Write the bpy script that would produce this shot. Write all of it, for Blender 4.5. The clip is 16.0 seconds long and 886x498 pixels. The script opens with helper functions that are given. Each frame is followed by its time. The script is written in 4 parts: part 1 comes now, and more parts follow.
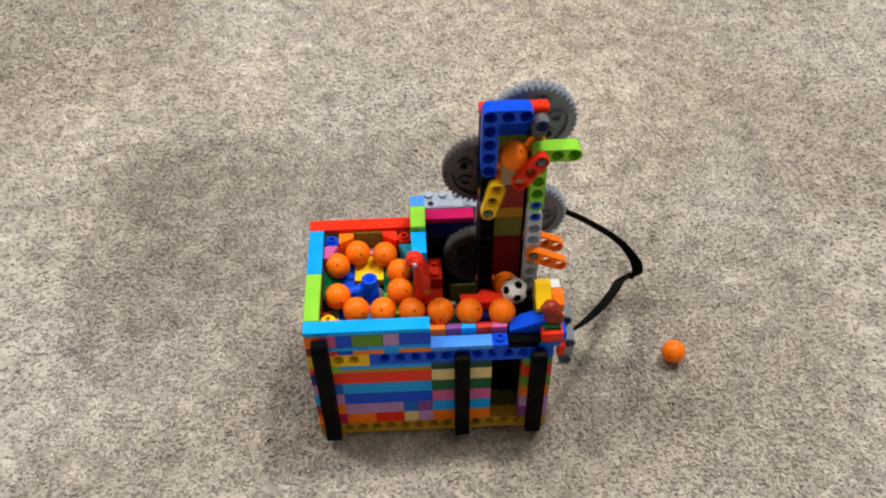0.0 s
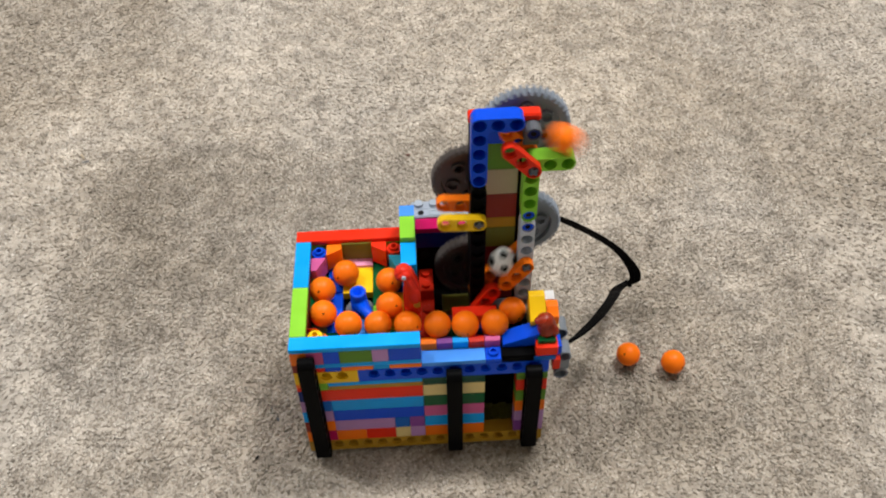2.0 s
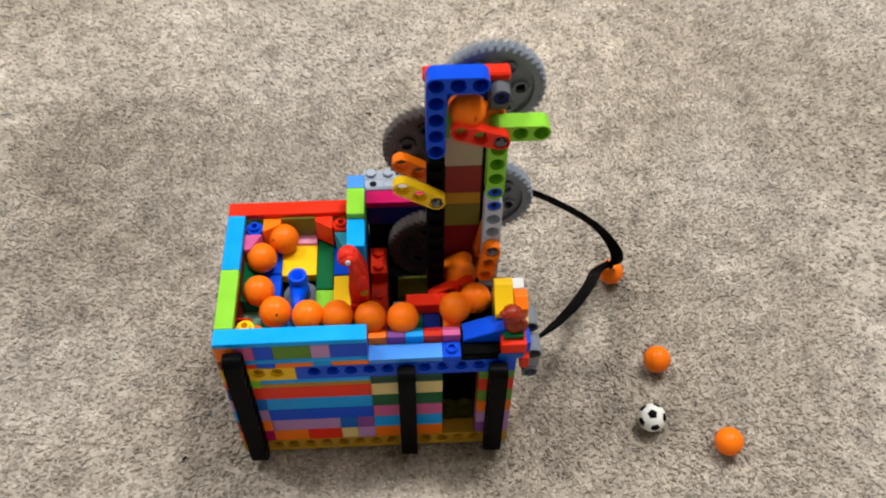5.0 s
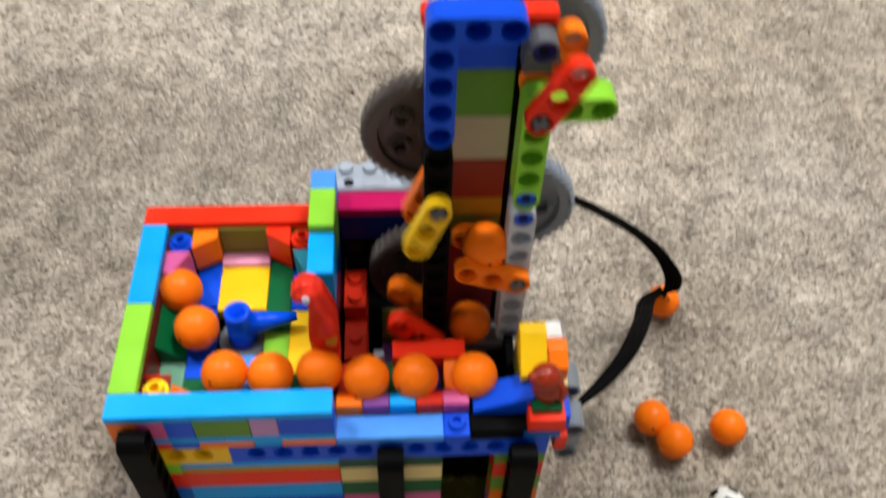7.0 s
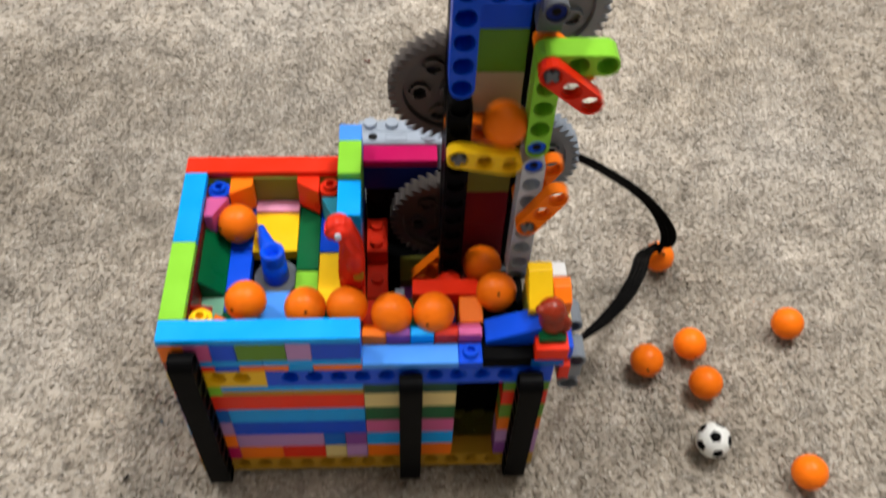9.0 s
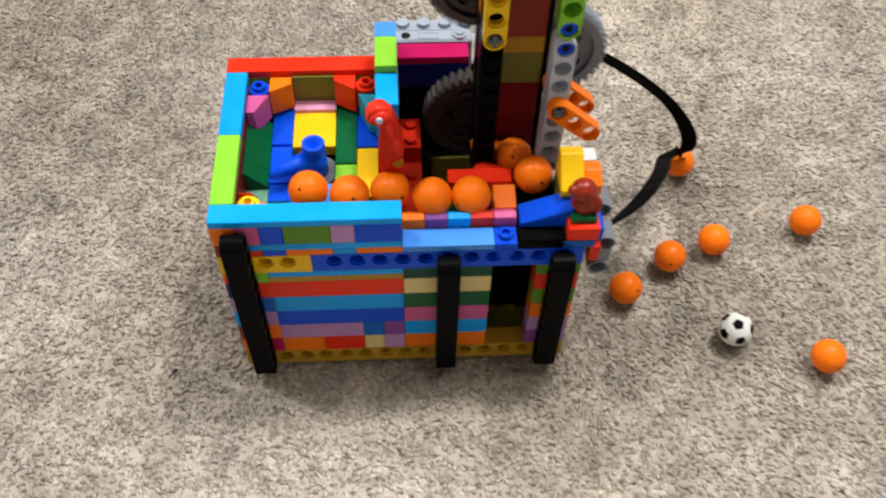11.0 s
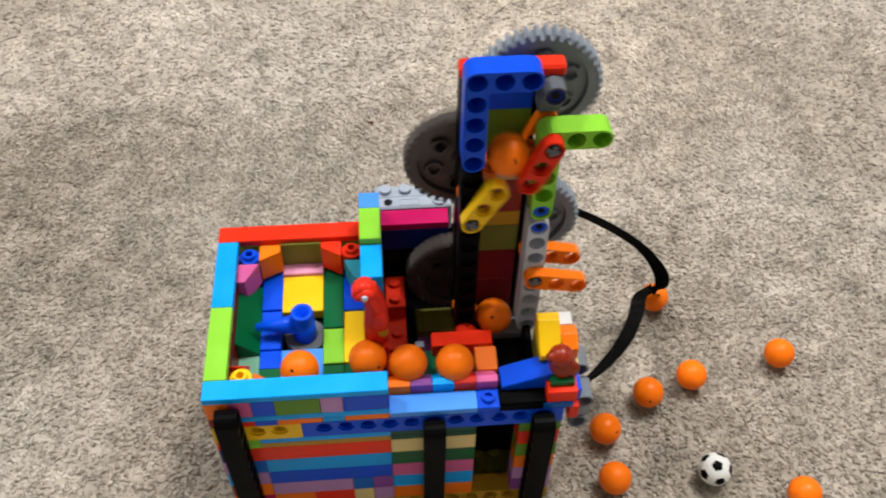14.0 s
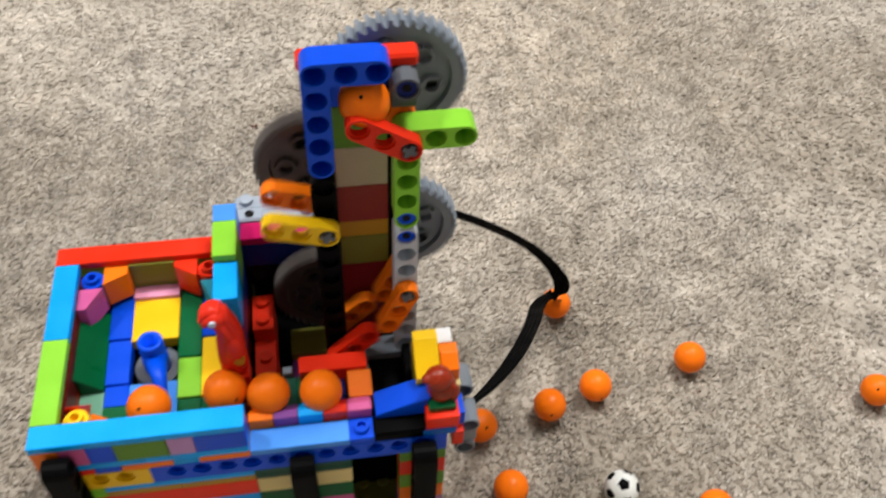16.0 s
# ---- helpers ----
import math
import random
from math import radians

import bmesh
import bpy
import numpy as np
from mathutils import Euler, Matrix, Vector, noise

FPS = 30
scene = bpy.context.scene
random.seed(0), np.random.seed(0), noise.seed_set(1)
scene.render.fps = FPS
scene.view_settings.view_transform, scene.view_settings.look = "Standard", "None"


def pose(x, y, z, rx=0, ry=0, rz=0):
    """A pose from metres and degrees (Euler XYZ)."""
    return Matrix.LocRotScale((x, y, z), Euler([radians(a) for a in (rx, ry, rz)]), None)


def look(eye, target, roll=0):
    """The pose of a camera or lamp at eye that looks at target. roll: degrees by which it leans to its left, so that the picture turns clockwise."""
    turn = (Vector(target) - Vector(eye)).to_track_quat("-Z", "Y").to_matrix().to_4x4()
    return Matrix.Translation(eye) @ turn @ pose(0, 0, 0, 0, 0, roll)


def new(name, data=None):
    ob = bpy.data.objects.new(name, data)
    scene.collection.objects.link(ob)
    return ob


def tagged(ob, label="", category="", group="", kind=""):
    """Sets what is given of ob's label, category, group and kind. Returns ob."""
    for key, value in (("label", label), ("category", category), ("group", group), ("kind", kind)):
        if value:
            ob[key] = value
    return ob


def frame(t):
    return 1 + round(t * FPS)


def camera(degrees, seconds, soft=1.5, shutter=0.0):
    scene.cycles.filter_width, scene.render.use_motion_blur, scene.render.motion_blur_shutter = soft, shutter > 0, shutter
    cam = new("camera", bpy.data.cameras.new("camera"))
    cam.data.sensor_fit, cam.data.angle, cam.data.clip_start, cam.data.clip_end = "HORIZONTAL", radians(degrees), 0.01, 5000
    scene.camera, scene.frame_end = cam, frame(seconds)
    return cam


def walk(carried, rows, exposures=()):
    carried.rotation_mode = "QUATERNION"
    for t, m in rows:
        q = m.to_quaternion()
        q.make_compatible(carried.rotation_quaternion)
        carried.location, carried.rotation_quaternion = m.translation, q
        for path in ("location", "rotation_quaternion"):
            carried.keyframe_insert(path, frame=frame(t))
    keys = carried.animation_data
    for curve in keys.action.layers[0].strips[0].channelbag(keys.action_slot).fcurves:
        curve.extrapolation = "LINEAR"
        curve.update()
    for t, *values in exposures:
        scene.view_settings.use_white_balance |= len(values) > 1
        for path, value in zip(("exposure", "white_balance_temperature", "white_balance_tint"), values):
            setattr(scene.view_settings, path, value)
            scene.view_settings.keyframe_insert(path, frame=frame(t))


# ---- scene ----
cam = camera(52.2, 16.0, soft=2.0, shutter=0.75)
PATH = [
    (0, (0.061, -0.281, 0.449), (0.11, 1.089, -1.007), -0.9),
    (0.5, (0.065, -0.279, 0.444), (0.121, 1.073, -1.028), -0.7),
    (1, (0.064, -0.277, 0.441), (0.119, 1.07, -1.036), -0.6),
    (1.5, (0.065, -0.274, 0.441), (0.116, 1.073, -1.036), -0.9),
    (2, (0.067, -0.265, 0.443), (0.114, 1.099, -1.019), -1.5),
    (2.5, (0.073, -0.255, 0.44), (0.116, 1.107, -1.024), -1.6),
    (3, (0.076, -0.241, 0.437), (0.139, 1.073, -1.069), -0.7),
    (3.5, (0.08, -0.236, 0.429), (0.157, 1.086, -1.069), 0.6),
    (4, (0.08, -0.227, 0.424), (0.16, 1.089, -1.08), 0.5),
    (4.5, (0.079, -0.224, 0.418), (0.163, 1.079, -1.097), 0.7),
    (4.7, (0.08, -0.222, 0.415), (0.161, 1.073, -1.106), 0.6),
    (6.8, (0.084, -0.131, 0.311), (0.206, 1.118, -1.246), 2.9),
    (7, (0.084, -0.128, 0.319), (0.18, 1.144, -1.221), 2.1),
    (7.5, (0.083, -0.124, 0.342), (0.203, 1.227, -1.128), 3.6),
    (8, (0.086, -0.122, 0.366), (0.247, 1.28, -1.051), 3.5),
    (8.5, (0.077, -0.137, 0.355), (0.232, 1.211, -1.114), 4.0),
    (9, (0.076, -0.156, 0.333), (0.177, 1.089, -1.229), 3.0),
    (9.5, (0.08, -0.172, 0.334), (0.195, 1.043, -1.25), 2.7),
    (10, (0.076, -0.197, 0.334), (0.185, 1.002, -1.263), 2.3),
    (10.2, (0.075, -0.203, 0.334), (0.183, 0.995, -1.264), 2.3),
    (12.3, (0.046, -0.151, 0.311), (0.104, 1.02, -1.309), 0.7),
    (12.5, (0.049, -0.155, 0.321), (0.127, 1.057, -1.268), 0.5),
    (13, (0.06, -0.158, 0.347), (0.157, 1.113, -1.194), 0.6),
    (13.5, (0.058, -0.165, 0.36), (0.171, 1.132, -1.158), 1.5),
    (14, (0.066, -0.168, 0.361), (0.19, 1.134, -1.152), 1.2),
    (14.5, (0.075, -0.169, 0.358), (0.226, 1.121, -1.162), 1.8),
    (15, (0.076, -0.168, 0.353), (0.254, 1.119, -1.167), 3.1),
    (15.5, (0.084, -0.159, 0.344), (0.298, 1.114, -1.184), 2.9),
    (16, (0.094, -0.147, 0.339), (0.348, 1.144, -1.168), 3.3),
]
walk(cam, [(t, look(eye, target, roll)) for t, eye, target, roll in PATH],
     exposures=[(0, 0.0), (4.7, 0.02), (6.8, 0.12), (8.0, 0.0), (8.8, 0.02), (10.0, 0.13), (12.5, 0.2), (13.5, 0.1), (16, 0.07)])

# ---------------------------------------------------------------- light
MM = 0.001
world = bpy.data.worlds.new("room_air")
scene.world = world
world.use_nodes = True
world.node_tree.nodes["Background"].inputs["Color"].default_value = (1.0, 0.97, 0.93, 1)
world.node_tree.nodes["Background"].inputs["Strength"].default_value = 0.02
scene.view_settings.exposure = 0.0


def area_lamp(name, eye, target, width, depth, watts, colour):
    data = bpy.data.lights.new(name, "AREA")
    data.shape, data.size, data.size_y, data.energy, data.color = "RECTANGLE", width, depth, watts, colour
    ob = new(name, data)
    ob.matrix_world = look(eye, target)
    return ob


# added broad lamp: soft fill in place of light bounced off the ceiling
area_lamp("ceiling_fill_light", (0.5, 0.36, 2.36), (0.25, 0.15, 0), 1.2, 1.2, 37, (1.0, 0.985, 0.96))
# two small downlights, either side of the machine
area_lamp("downlight_east", (0.79, 0.6, 2.36), (0.06, 0.04, 0), 0.24, 0.24, 25, (1.0, 0.97, 0.93))
area_lamp("downlight_west", (-0.89, 0.52, 2.36), (0.1, 0.05, 0), 0.24, 0.24, 28, (1.0, 0.98, 0.95))
# added cool fill lamp by the west wall, which has no window
area_lamp("west_fill_light", (-2.38, 0.6, 1.4), (0.2, 0.2, 0.3), 1.6, 1.2, 12, (0.9, 0.95, 1.0))


# ---------------------------------------------------------------- materials
def srgb(code):
    c = [int(code[i:i + 2], 16) / 255 for i in (0, 2, 4)]
    return tuple(v / 12.92 if v < 0.04045 else ((v + 0.055) / 1.055) ** 2.4 for v in c) + (1,)


def plastic(name, code, rough=0.33, clear=False):
    m = bpy.data.materials.new(name)
    m.use_nodes = True
    nt = m.node_tree
    b = nt.nodes["Principled BSDF"]
    col = srgb(code)
    tc = nt.nodes.new("ShaderNodeTexCoord")
    n1 = nt.nodes.new("ShaderNodeTexNoise")
    n1.inputs["Scale"].default_value, n1.inputs["Detail"].default_value = 90, 5
    n2 = nt.nodes.new("ShaderNodeTexNoise")
    n2.inputs["Scale"].default_value, n2.inputs["Detail"].default_value = 1400, 3
    for n in (n1, n2):
        nt.links.new(tc.outputs["Object"], n.inputs["Vector"])
    info = nt.nodes.new("ShaderNodeObjectInfo")
    hsv = nt.nodes.new("ShaderNodeHueSaturation")
    hsv.inputs["Color"].default_value = col
    mv = nt.nodes.new("ShaderNodeMapRange")
    mv.inputs["To Min"].default_value, mv.inputs["To Max"].default_value = 0.9, 1.08
    nt.links.new(info.outputs["Random"], mv.inputs["Value"])
    mul = nt.nodes.new("ShaderNodeMath")
    mul.operation = "MULTIPLY"
    mr2 = nt.nodes.new("ShaderNodeMapRange")
    mr2.inputs["From Min"].default_value, mr2.inputs["From Max"].default_value = 0.3, 0.7
    mr2.inputs["To Min"].default_value, mr2.inputs["To Max"].default_value = 0.93, 1.04
    nt.links.new(n1.outputs["Fac"], mr2.inputs["Value"])
    nt.links.new(mv.outputs["Result"], mul.inputs[0])
    nt.links.new(mr2.outputs["Result"], mul.inputs[1])
    nt.links.new(mul.outputs[0], hsv.inputs["Value"])
    nt.links.new(hsv.outputs["Color"], b.inputs["Base Color"])
    mr = nt.nodes.new("ShaderNodeMapRange")
    mr.inputs["From Min"].default_value, mr.inputs["From Max"].default_value = 0.3, 0.75
    mr.inputs["To Min"].default_value, mr.inputs["To Max"].default_value = rough - 0.07, rough + 0.14
    nt.links.new(n1.outputs["Fac"], mr.inputs["Value"])
    nt.links.new(mr.outputs["Result"], b.inputs["Roughness"])
    bump = nt.nodes.new("ShaderNodeBump")
    bump.inputs["Strength"].default_value, bump.inputs["Distance"].default_value = 0.08, 0.0003
    nt.links.new(n2.outputs["Fac"], bump.inputs["Height"])
    nt.links.new(bump.outputs["Normal"], b.inputs["Normal"])
    b.inputs["IOR"].default_value = 1.5
    b.inputs["Specular IOR Level"].default_value = 0.02 if name.startswith(("black", "cable")) else (0.45 if name.startswith("gear") else 0.17)
    if clear:
        b.inputs["Transmission Weight"].default_value = 0.45
        b.inputs["Roughness"].default_value = 0.1
    return m


COLOURS = dict(azure="00A2FA", lime="86CA38", red="E62E12", orange="FA7A10", blue="004CE0", navy="061E6A", corn="4A94F2",
               yellow="FACA18", magenta="B80C58", lilac="B78BC6", pink="EFA3C6", hotpink="D4609C", purple="8A4BA0", green="005C32",
               sand="DCC88A", olive="77762F", grey="C2CCDA", iron="5F646B", black="0A0A0B", maroon="5A1410", tan="B8A890",
               gold="B5831C", stone="9DA7B5", white="EDEFF2", steel="7E8792", teal="2A8FA8", brown="8E2F1E", leaf="5E8E2A", deepgreen="0E4A38", ochre="B88E2A",
               sage="6FA58C", midblue="0A60C0", wine="6E0F1C")
M = {k: plastic(k + "_plastic", v) for k, v in COLOURS.items()}
M["ball"] = plastic("ball_orange_plastic", "FB7810", 0.34)
M["ballwhite"] = plastic("ball_white_plastic", "EEF0EE", 0.3)
# near-black that paints the shade inside holes
M["dark"] = plastic("hole_shade_plastic", "0A0A0B", 0.7)
M["cable"] = plastic("cable_rubber", "0C0C0D", 0.55)
M["guide"] = plastic("guide_red_plastic", "E2301E", 0.2)
M["redclear"] = plastic("clear_red_plastic", "B83A1C", 0.25, True)
M["greygear"] = plastic("gear_grey_plastic", "7C8591", 0.4)
M["darkgear"] = plastic("gear_dark_plastic", "4C4644", 0.34)


# the last two brighten the carpet before the machine: light put into its colour
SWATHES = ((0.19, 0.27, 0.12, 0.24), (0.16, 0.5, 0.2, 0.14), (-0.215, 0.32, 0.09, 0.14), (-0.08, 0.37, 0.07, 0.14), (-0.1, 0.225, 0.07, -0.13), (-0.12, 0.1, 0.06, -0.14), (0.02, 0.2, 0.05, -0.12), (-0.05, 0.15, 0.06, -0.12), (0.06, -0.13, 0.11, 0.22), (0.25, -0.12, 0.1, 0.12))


def carpet_material(name, tuft):
    m = bpy.data.materials.new(name)
    m.use_nodes = True
    nt = m.node_tree
    b = nt.nodes["Principled BSDF"]
    geo = nt.nodes.new("ShaderNodeNewGeometry")
    big = nt.nodes.new("ShaderNodeTexNoise")
    big.inputs["Scale"].default_value, big.inputs["Detail"].default_value, big.inputs["Distortion"].default_value = 4.2, 4, 0.7
    fine = nt.nodes.new("ShaderNodeTexNoise")
    fine.inputs["Scale"].default_value, fine.inputs["Detail"].default_value = 260, 4
    for n in (big, fine):
        nt.links.new(geo.outputs["Position"], n.inputs["Vector"])
    ramp = nt.nodes.new("ShaderNodeValToRGB")
    e = ramp.color_ramp.elements
    e[0].position, e[0].color = 0.0, (0.315, 0.274, 0.226, 1)
    e[1].position, e[1].color = 1.0, (0.605, 0.556, 0.495, 1)
    k = e.new(0.45)
    k.color = (0.41, 0.364, 0.308, 1)
    if tuft:
        nt.links.new(geo.outputs["Random Per Island"], ramp.inputs["Fac"])
    else:
        nt.links.new(fine.outputs["Fac"], ramp.inputs["Fac"])
    mid = nt.nodes.new("ShaderNodeTexNoise")
    mid.inputs["Scale"].default_value, mid.inputs["Detail"].default_value = 62, 6
    nt.links.new(geo.outputs["Position"], mid.inputs["Vector"])
    mm = nt.nodes.new("ShaderNodeMapRange")
    mm.inputs["From Min"].default_value, mm.inputs["From Max"].default_value = 0.3, 0.7
    mm.inputs["To Min"].default_value, mm.inputs["To Max"].default_value = 0.75, 1.22
    nt.links.new(mid.outputs["Fac"], mm.inputs["Value"])
    both = nt.nodes.new("ShaderNodeMath")
    both.operation = "MULTIPLY"
    sat = nt.nodes.new("ShaderNodeMapRange")
    sat.inputs["From Min"].default_value, sat.inputs["From Max"].default_value = 0.3, 0.7
    sat.inputs["To Min"].default_value, sat.inputs["To Max"].default_value = 1.25, 0.75
    nt.links.new(big.outputs["Fac"], sat.inputs["Value"])
    mr = nt.nodes.new("ShaderNodeMapRange")
    mr.inputs["From Min"].default_value, mr.inputs["From Max"].default_value = 0.32, 0.68
    mr.inputs["To Min"].default_value, mr.inputs["To Max"].default_value = 0.76, 1.14
    nt.links.new(big.outputs["Fac"], mr.inputs["Value"])
    hsv = nt.nodes.new("ShaderNodeHueSaturation")
    nt.links.new(ramp.outputs["Color"], hsv.inputs["Color"])
    # broad swathes where the pile was brushed up or trodden flat, and light painted in front: x, y, radius in metres,
    # change
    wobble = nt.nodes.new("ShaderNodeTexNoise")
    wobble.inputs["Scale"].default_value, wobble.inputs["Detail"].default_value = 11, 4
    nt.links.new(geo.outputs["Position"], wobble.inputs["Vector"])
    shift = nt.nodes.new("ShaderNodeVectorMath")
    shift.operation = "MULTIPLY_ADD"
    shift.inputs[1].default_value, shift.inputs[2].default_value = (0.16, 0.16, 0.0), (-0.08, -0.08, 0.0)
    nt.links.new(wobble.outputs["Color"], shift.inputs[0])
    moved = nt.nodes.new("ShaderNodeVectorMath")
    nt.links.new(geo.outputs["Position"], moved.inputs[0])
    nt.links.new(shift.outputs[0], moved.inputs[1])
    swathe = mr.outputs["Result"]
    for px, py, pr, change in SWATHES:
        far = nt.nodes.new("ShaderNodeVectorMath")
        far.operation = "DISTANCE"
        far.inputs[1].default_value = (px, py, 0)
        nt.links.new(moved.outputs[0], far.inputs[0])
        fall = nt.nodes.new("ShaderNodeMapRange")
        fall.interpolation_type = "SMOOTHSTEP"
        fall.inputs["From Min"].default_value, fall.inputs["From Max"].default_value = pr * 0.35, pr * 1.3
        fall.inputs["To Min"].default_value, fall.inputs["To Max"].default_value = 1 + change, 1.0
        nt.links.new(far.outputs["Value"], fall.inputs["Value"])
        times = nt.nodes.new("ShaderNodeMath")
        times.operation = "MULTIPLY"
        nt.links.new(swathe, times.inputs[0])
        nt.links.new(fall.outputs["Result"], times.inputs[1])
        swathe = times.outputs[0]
    nt.links.new(swathe, both.inputs[0])
    nt.links.new(mm.outputs["Result"], both.inputs[1])
    nt.links.new(both.outputs[0], hsv.inputs["Value"])
    nt.links.new(sat.outputs["Result"], hsv.inputs["Saturation"])
    nt.links.new(hsv.outputs["Color"], b.inputs["Base Color"])
    b.inputs["Roughness"].default_value = 0.95
    b.inputs["Specular IOR Level"].default_value = 0.15
    bump = nt.nodes.new("ShaderNodeBump")
    bump.inputs["Strength"].default_value, bump.inputs["Distance"].default_value = 0.6, 0.002
    nt.links.new(fine.outputs["Fac"], bump.inputs["Height"])
    nt.links.new(bump.outputs["Normal"], b.inputs["Normal"])
    return m


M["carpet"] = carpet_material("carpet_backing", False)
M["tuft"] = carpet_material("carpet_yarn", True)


def paint(name, col):
    m = bpy.data.materials.new(name)
    m.use_nodes = True
    nt = m.node_tree
    b = nt.nodes["Principled BSDF"]
    n = nt.nodes.new("ShaderNodeTexNoise")
    n.inputs["Scale"].default_value = 3
    mix = nt.nodes.new("ShaderNodeMix")
    mix.data_type = "RGBA"
    mix.inputs[6].default_value, mix.inputs[7].default_value = (*[c * 0.94 for c in col], 1), (*col, 1)
    nt.links.new(n.outputs["Fac"], mix.inputs[0])
    nt.links.new(mix.outputs[2], b.inputs["Base Color"])
    b.inputs["Roughness"].default_value = 0.8
    return m


M["wall"] = paint("wall_paint", (0.58, 0.55, 0.5))
M["ceiling"] = paint("ceiling_paint", (0.8, 0.79, 0.77))


# ---------------------------------------------------------------- building helpers
def part(name, bm, material, parent=None, label="", smooth=False):
    me = bpy.data.meshes.new(name)
    bm.normal_update()
    bm.to_mesh(me)
    bm.free()
    if smooth:
        for p in me.polygons:
            p.use_smooth = True
    for mt in (material if isinstance(material, (list, tuple)) else [material]):
        me.materials.append(mt)
    ob = new(name, me)
    if parent is not None:
        ob.parent = parent
    if label:
        tagged(ob, label)
    return ob


def add_box(bm, x0, x1, y0, y1, z0, z1, bevel=0.0):
    r = bmesh.ops.create_cube(bm, size=1.0)
    for v in r["verts"]:
        v.co = Vector(((x0 + x1) / 2 + v.co.x * (x1 - x0), (y0 + y1) / 2 + v.co.y * (y1 - y0), (z0 + z1) / 2 + v.co.z * (z1 - z0))) * MM
    if bevel:
        es = list({e for v in r["verts"] for e in v.link_edges})
        bmesh.ops.bevel(bm, geom=es, offset=bevel * MM, segments=1, affect="EDGES")


def add_cyl(bm, x, y, z0, z1, r, seg=20, r2=None, axis="z"):
    c = bmesh.ops.create_cone(bm, cap_ends=True, segments=seg, radius1=r * MM, radius2=(r if r2 is None else r2) * MM, depth=(z1 - z0) * MM)
    m = Matrix.Translation(Vector((0, 0, (z0 + z1) / 2 * MM)))
    if axis == "y":
        m = Matrix.Rotation(radians(-90), 4, "X") @ m
        m = Matrix.Translation(Vector((x, 0, y)) * MM) @ m
    elif axis == "x":
        m = Matrix.Rotation(radians(90), 4, "Y") @ m
        m = Matrix.Translation(Vector((0, x, y)) * MM) @ m
    else:
        m = Matrix.Translation(Vector((x, y, 0)) * MM) @ m
    bmesh.ops.transform(bm, matrix=m, verts=c["verts"])


def add_prism(bm, pts, y0, y1, plane="xz"):
    """A prism: an outline in one plane, drawn out along the third axis."""
    def at(a, b, c):
        return Vector((a, c, b) if plane == "xz" else ((c, a, b) if plane == "yz" else (a, b, c))) * MM
    lo = [bm.verts.new(at(a, b, y0)) for a, b in pts]
    hi = [bm.verts.new(at(a, b, y1)) for a, b in pts]
    n = len(pts)
    fs = [bm.faces.new(lo), bm.faces.new(hi[::-1])]
    for i in range(n):
        fs.append(bm.faces.new((lo[i], hi[i], hi[(i + 1) % n], lo[(i + 1) % n])))
    bmesh.ops.recalc_face_normals(bm, faces=fs)


CACHE = {}
G = 0.06


def block(name, x0, x1, y0, y1, z0, z1, colour, parent, label="", bevel=0.22):
    """One moulded brick, plate or tile; alike ones share a mesh."""
    key = (name, round(x1 - x0, 2), round(y1 - y0, 2), round(z1 - z0, 2), colour, bevel)
    if key not in CACHE:
        bm = bmesh.new()
        w, d, h = x1 - x0, y1 - y0, z1 - z0
        add_box(bm, -w / 2 + G, w / 2 - G, -d / 2 + G, d / 2 - G, -h / 2 + G / 2, h / 2 - G / 2, bevel)
        ob = part(name, bm, M[colour], parent, label)
        CACHE[key] = ob.data
    else:
        ob = new(name, CACHE[key])
        ob.parent = parent
        if label:
            tagged(ob, label)
    ob.location = Vector(((x0 + x1) / 2, (y0 + y1) / 2, (z0 + z1) / 2)) * MM
    return ob


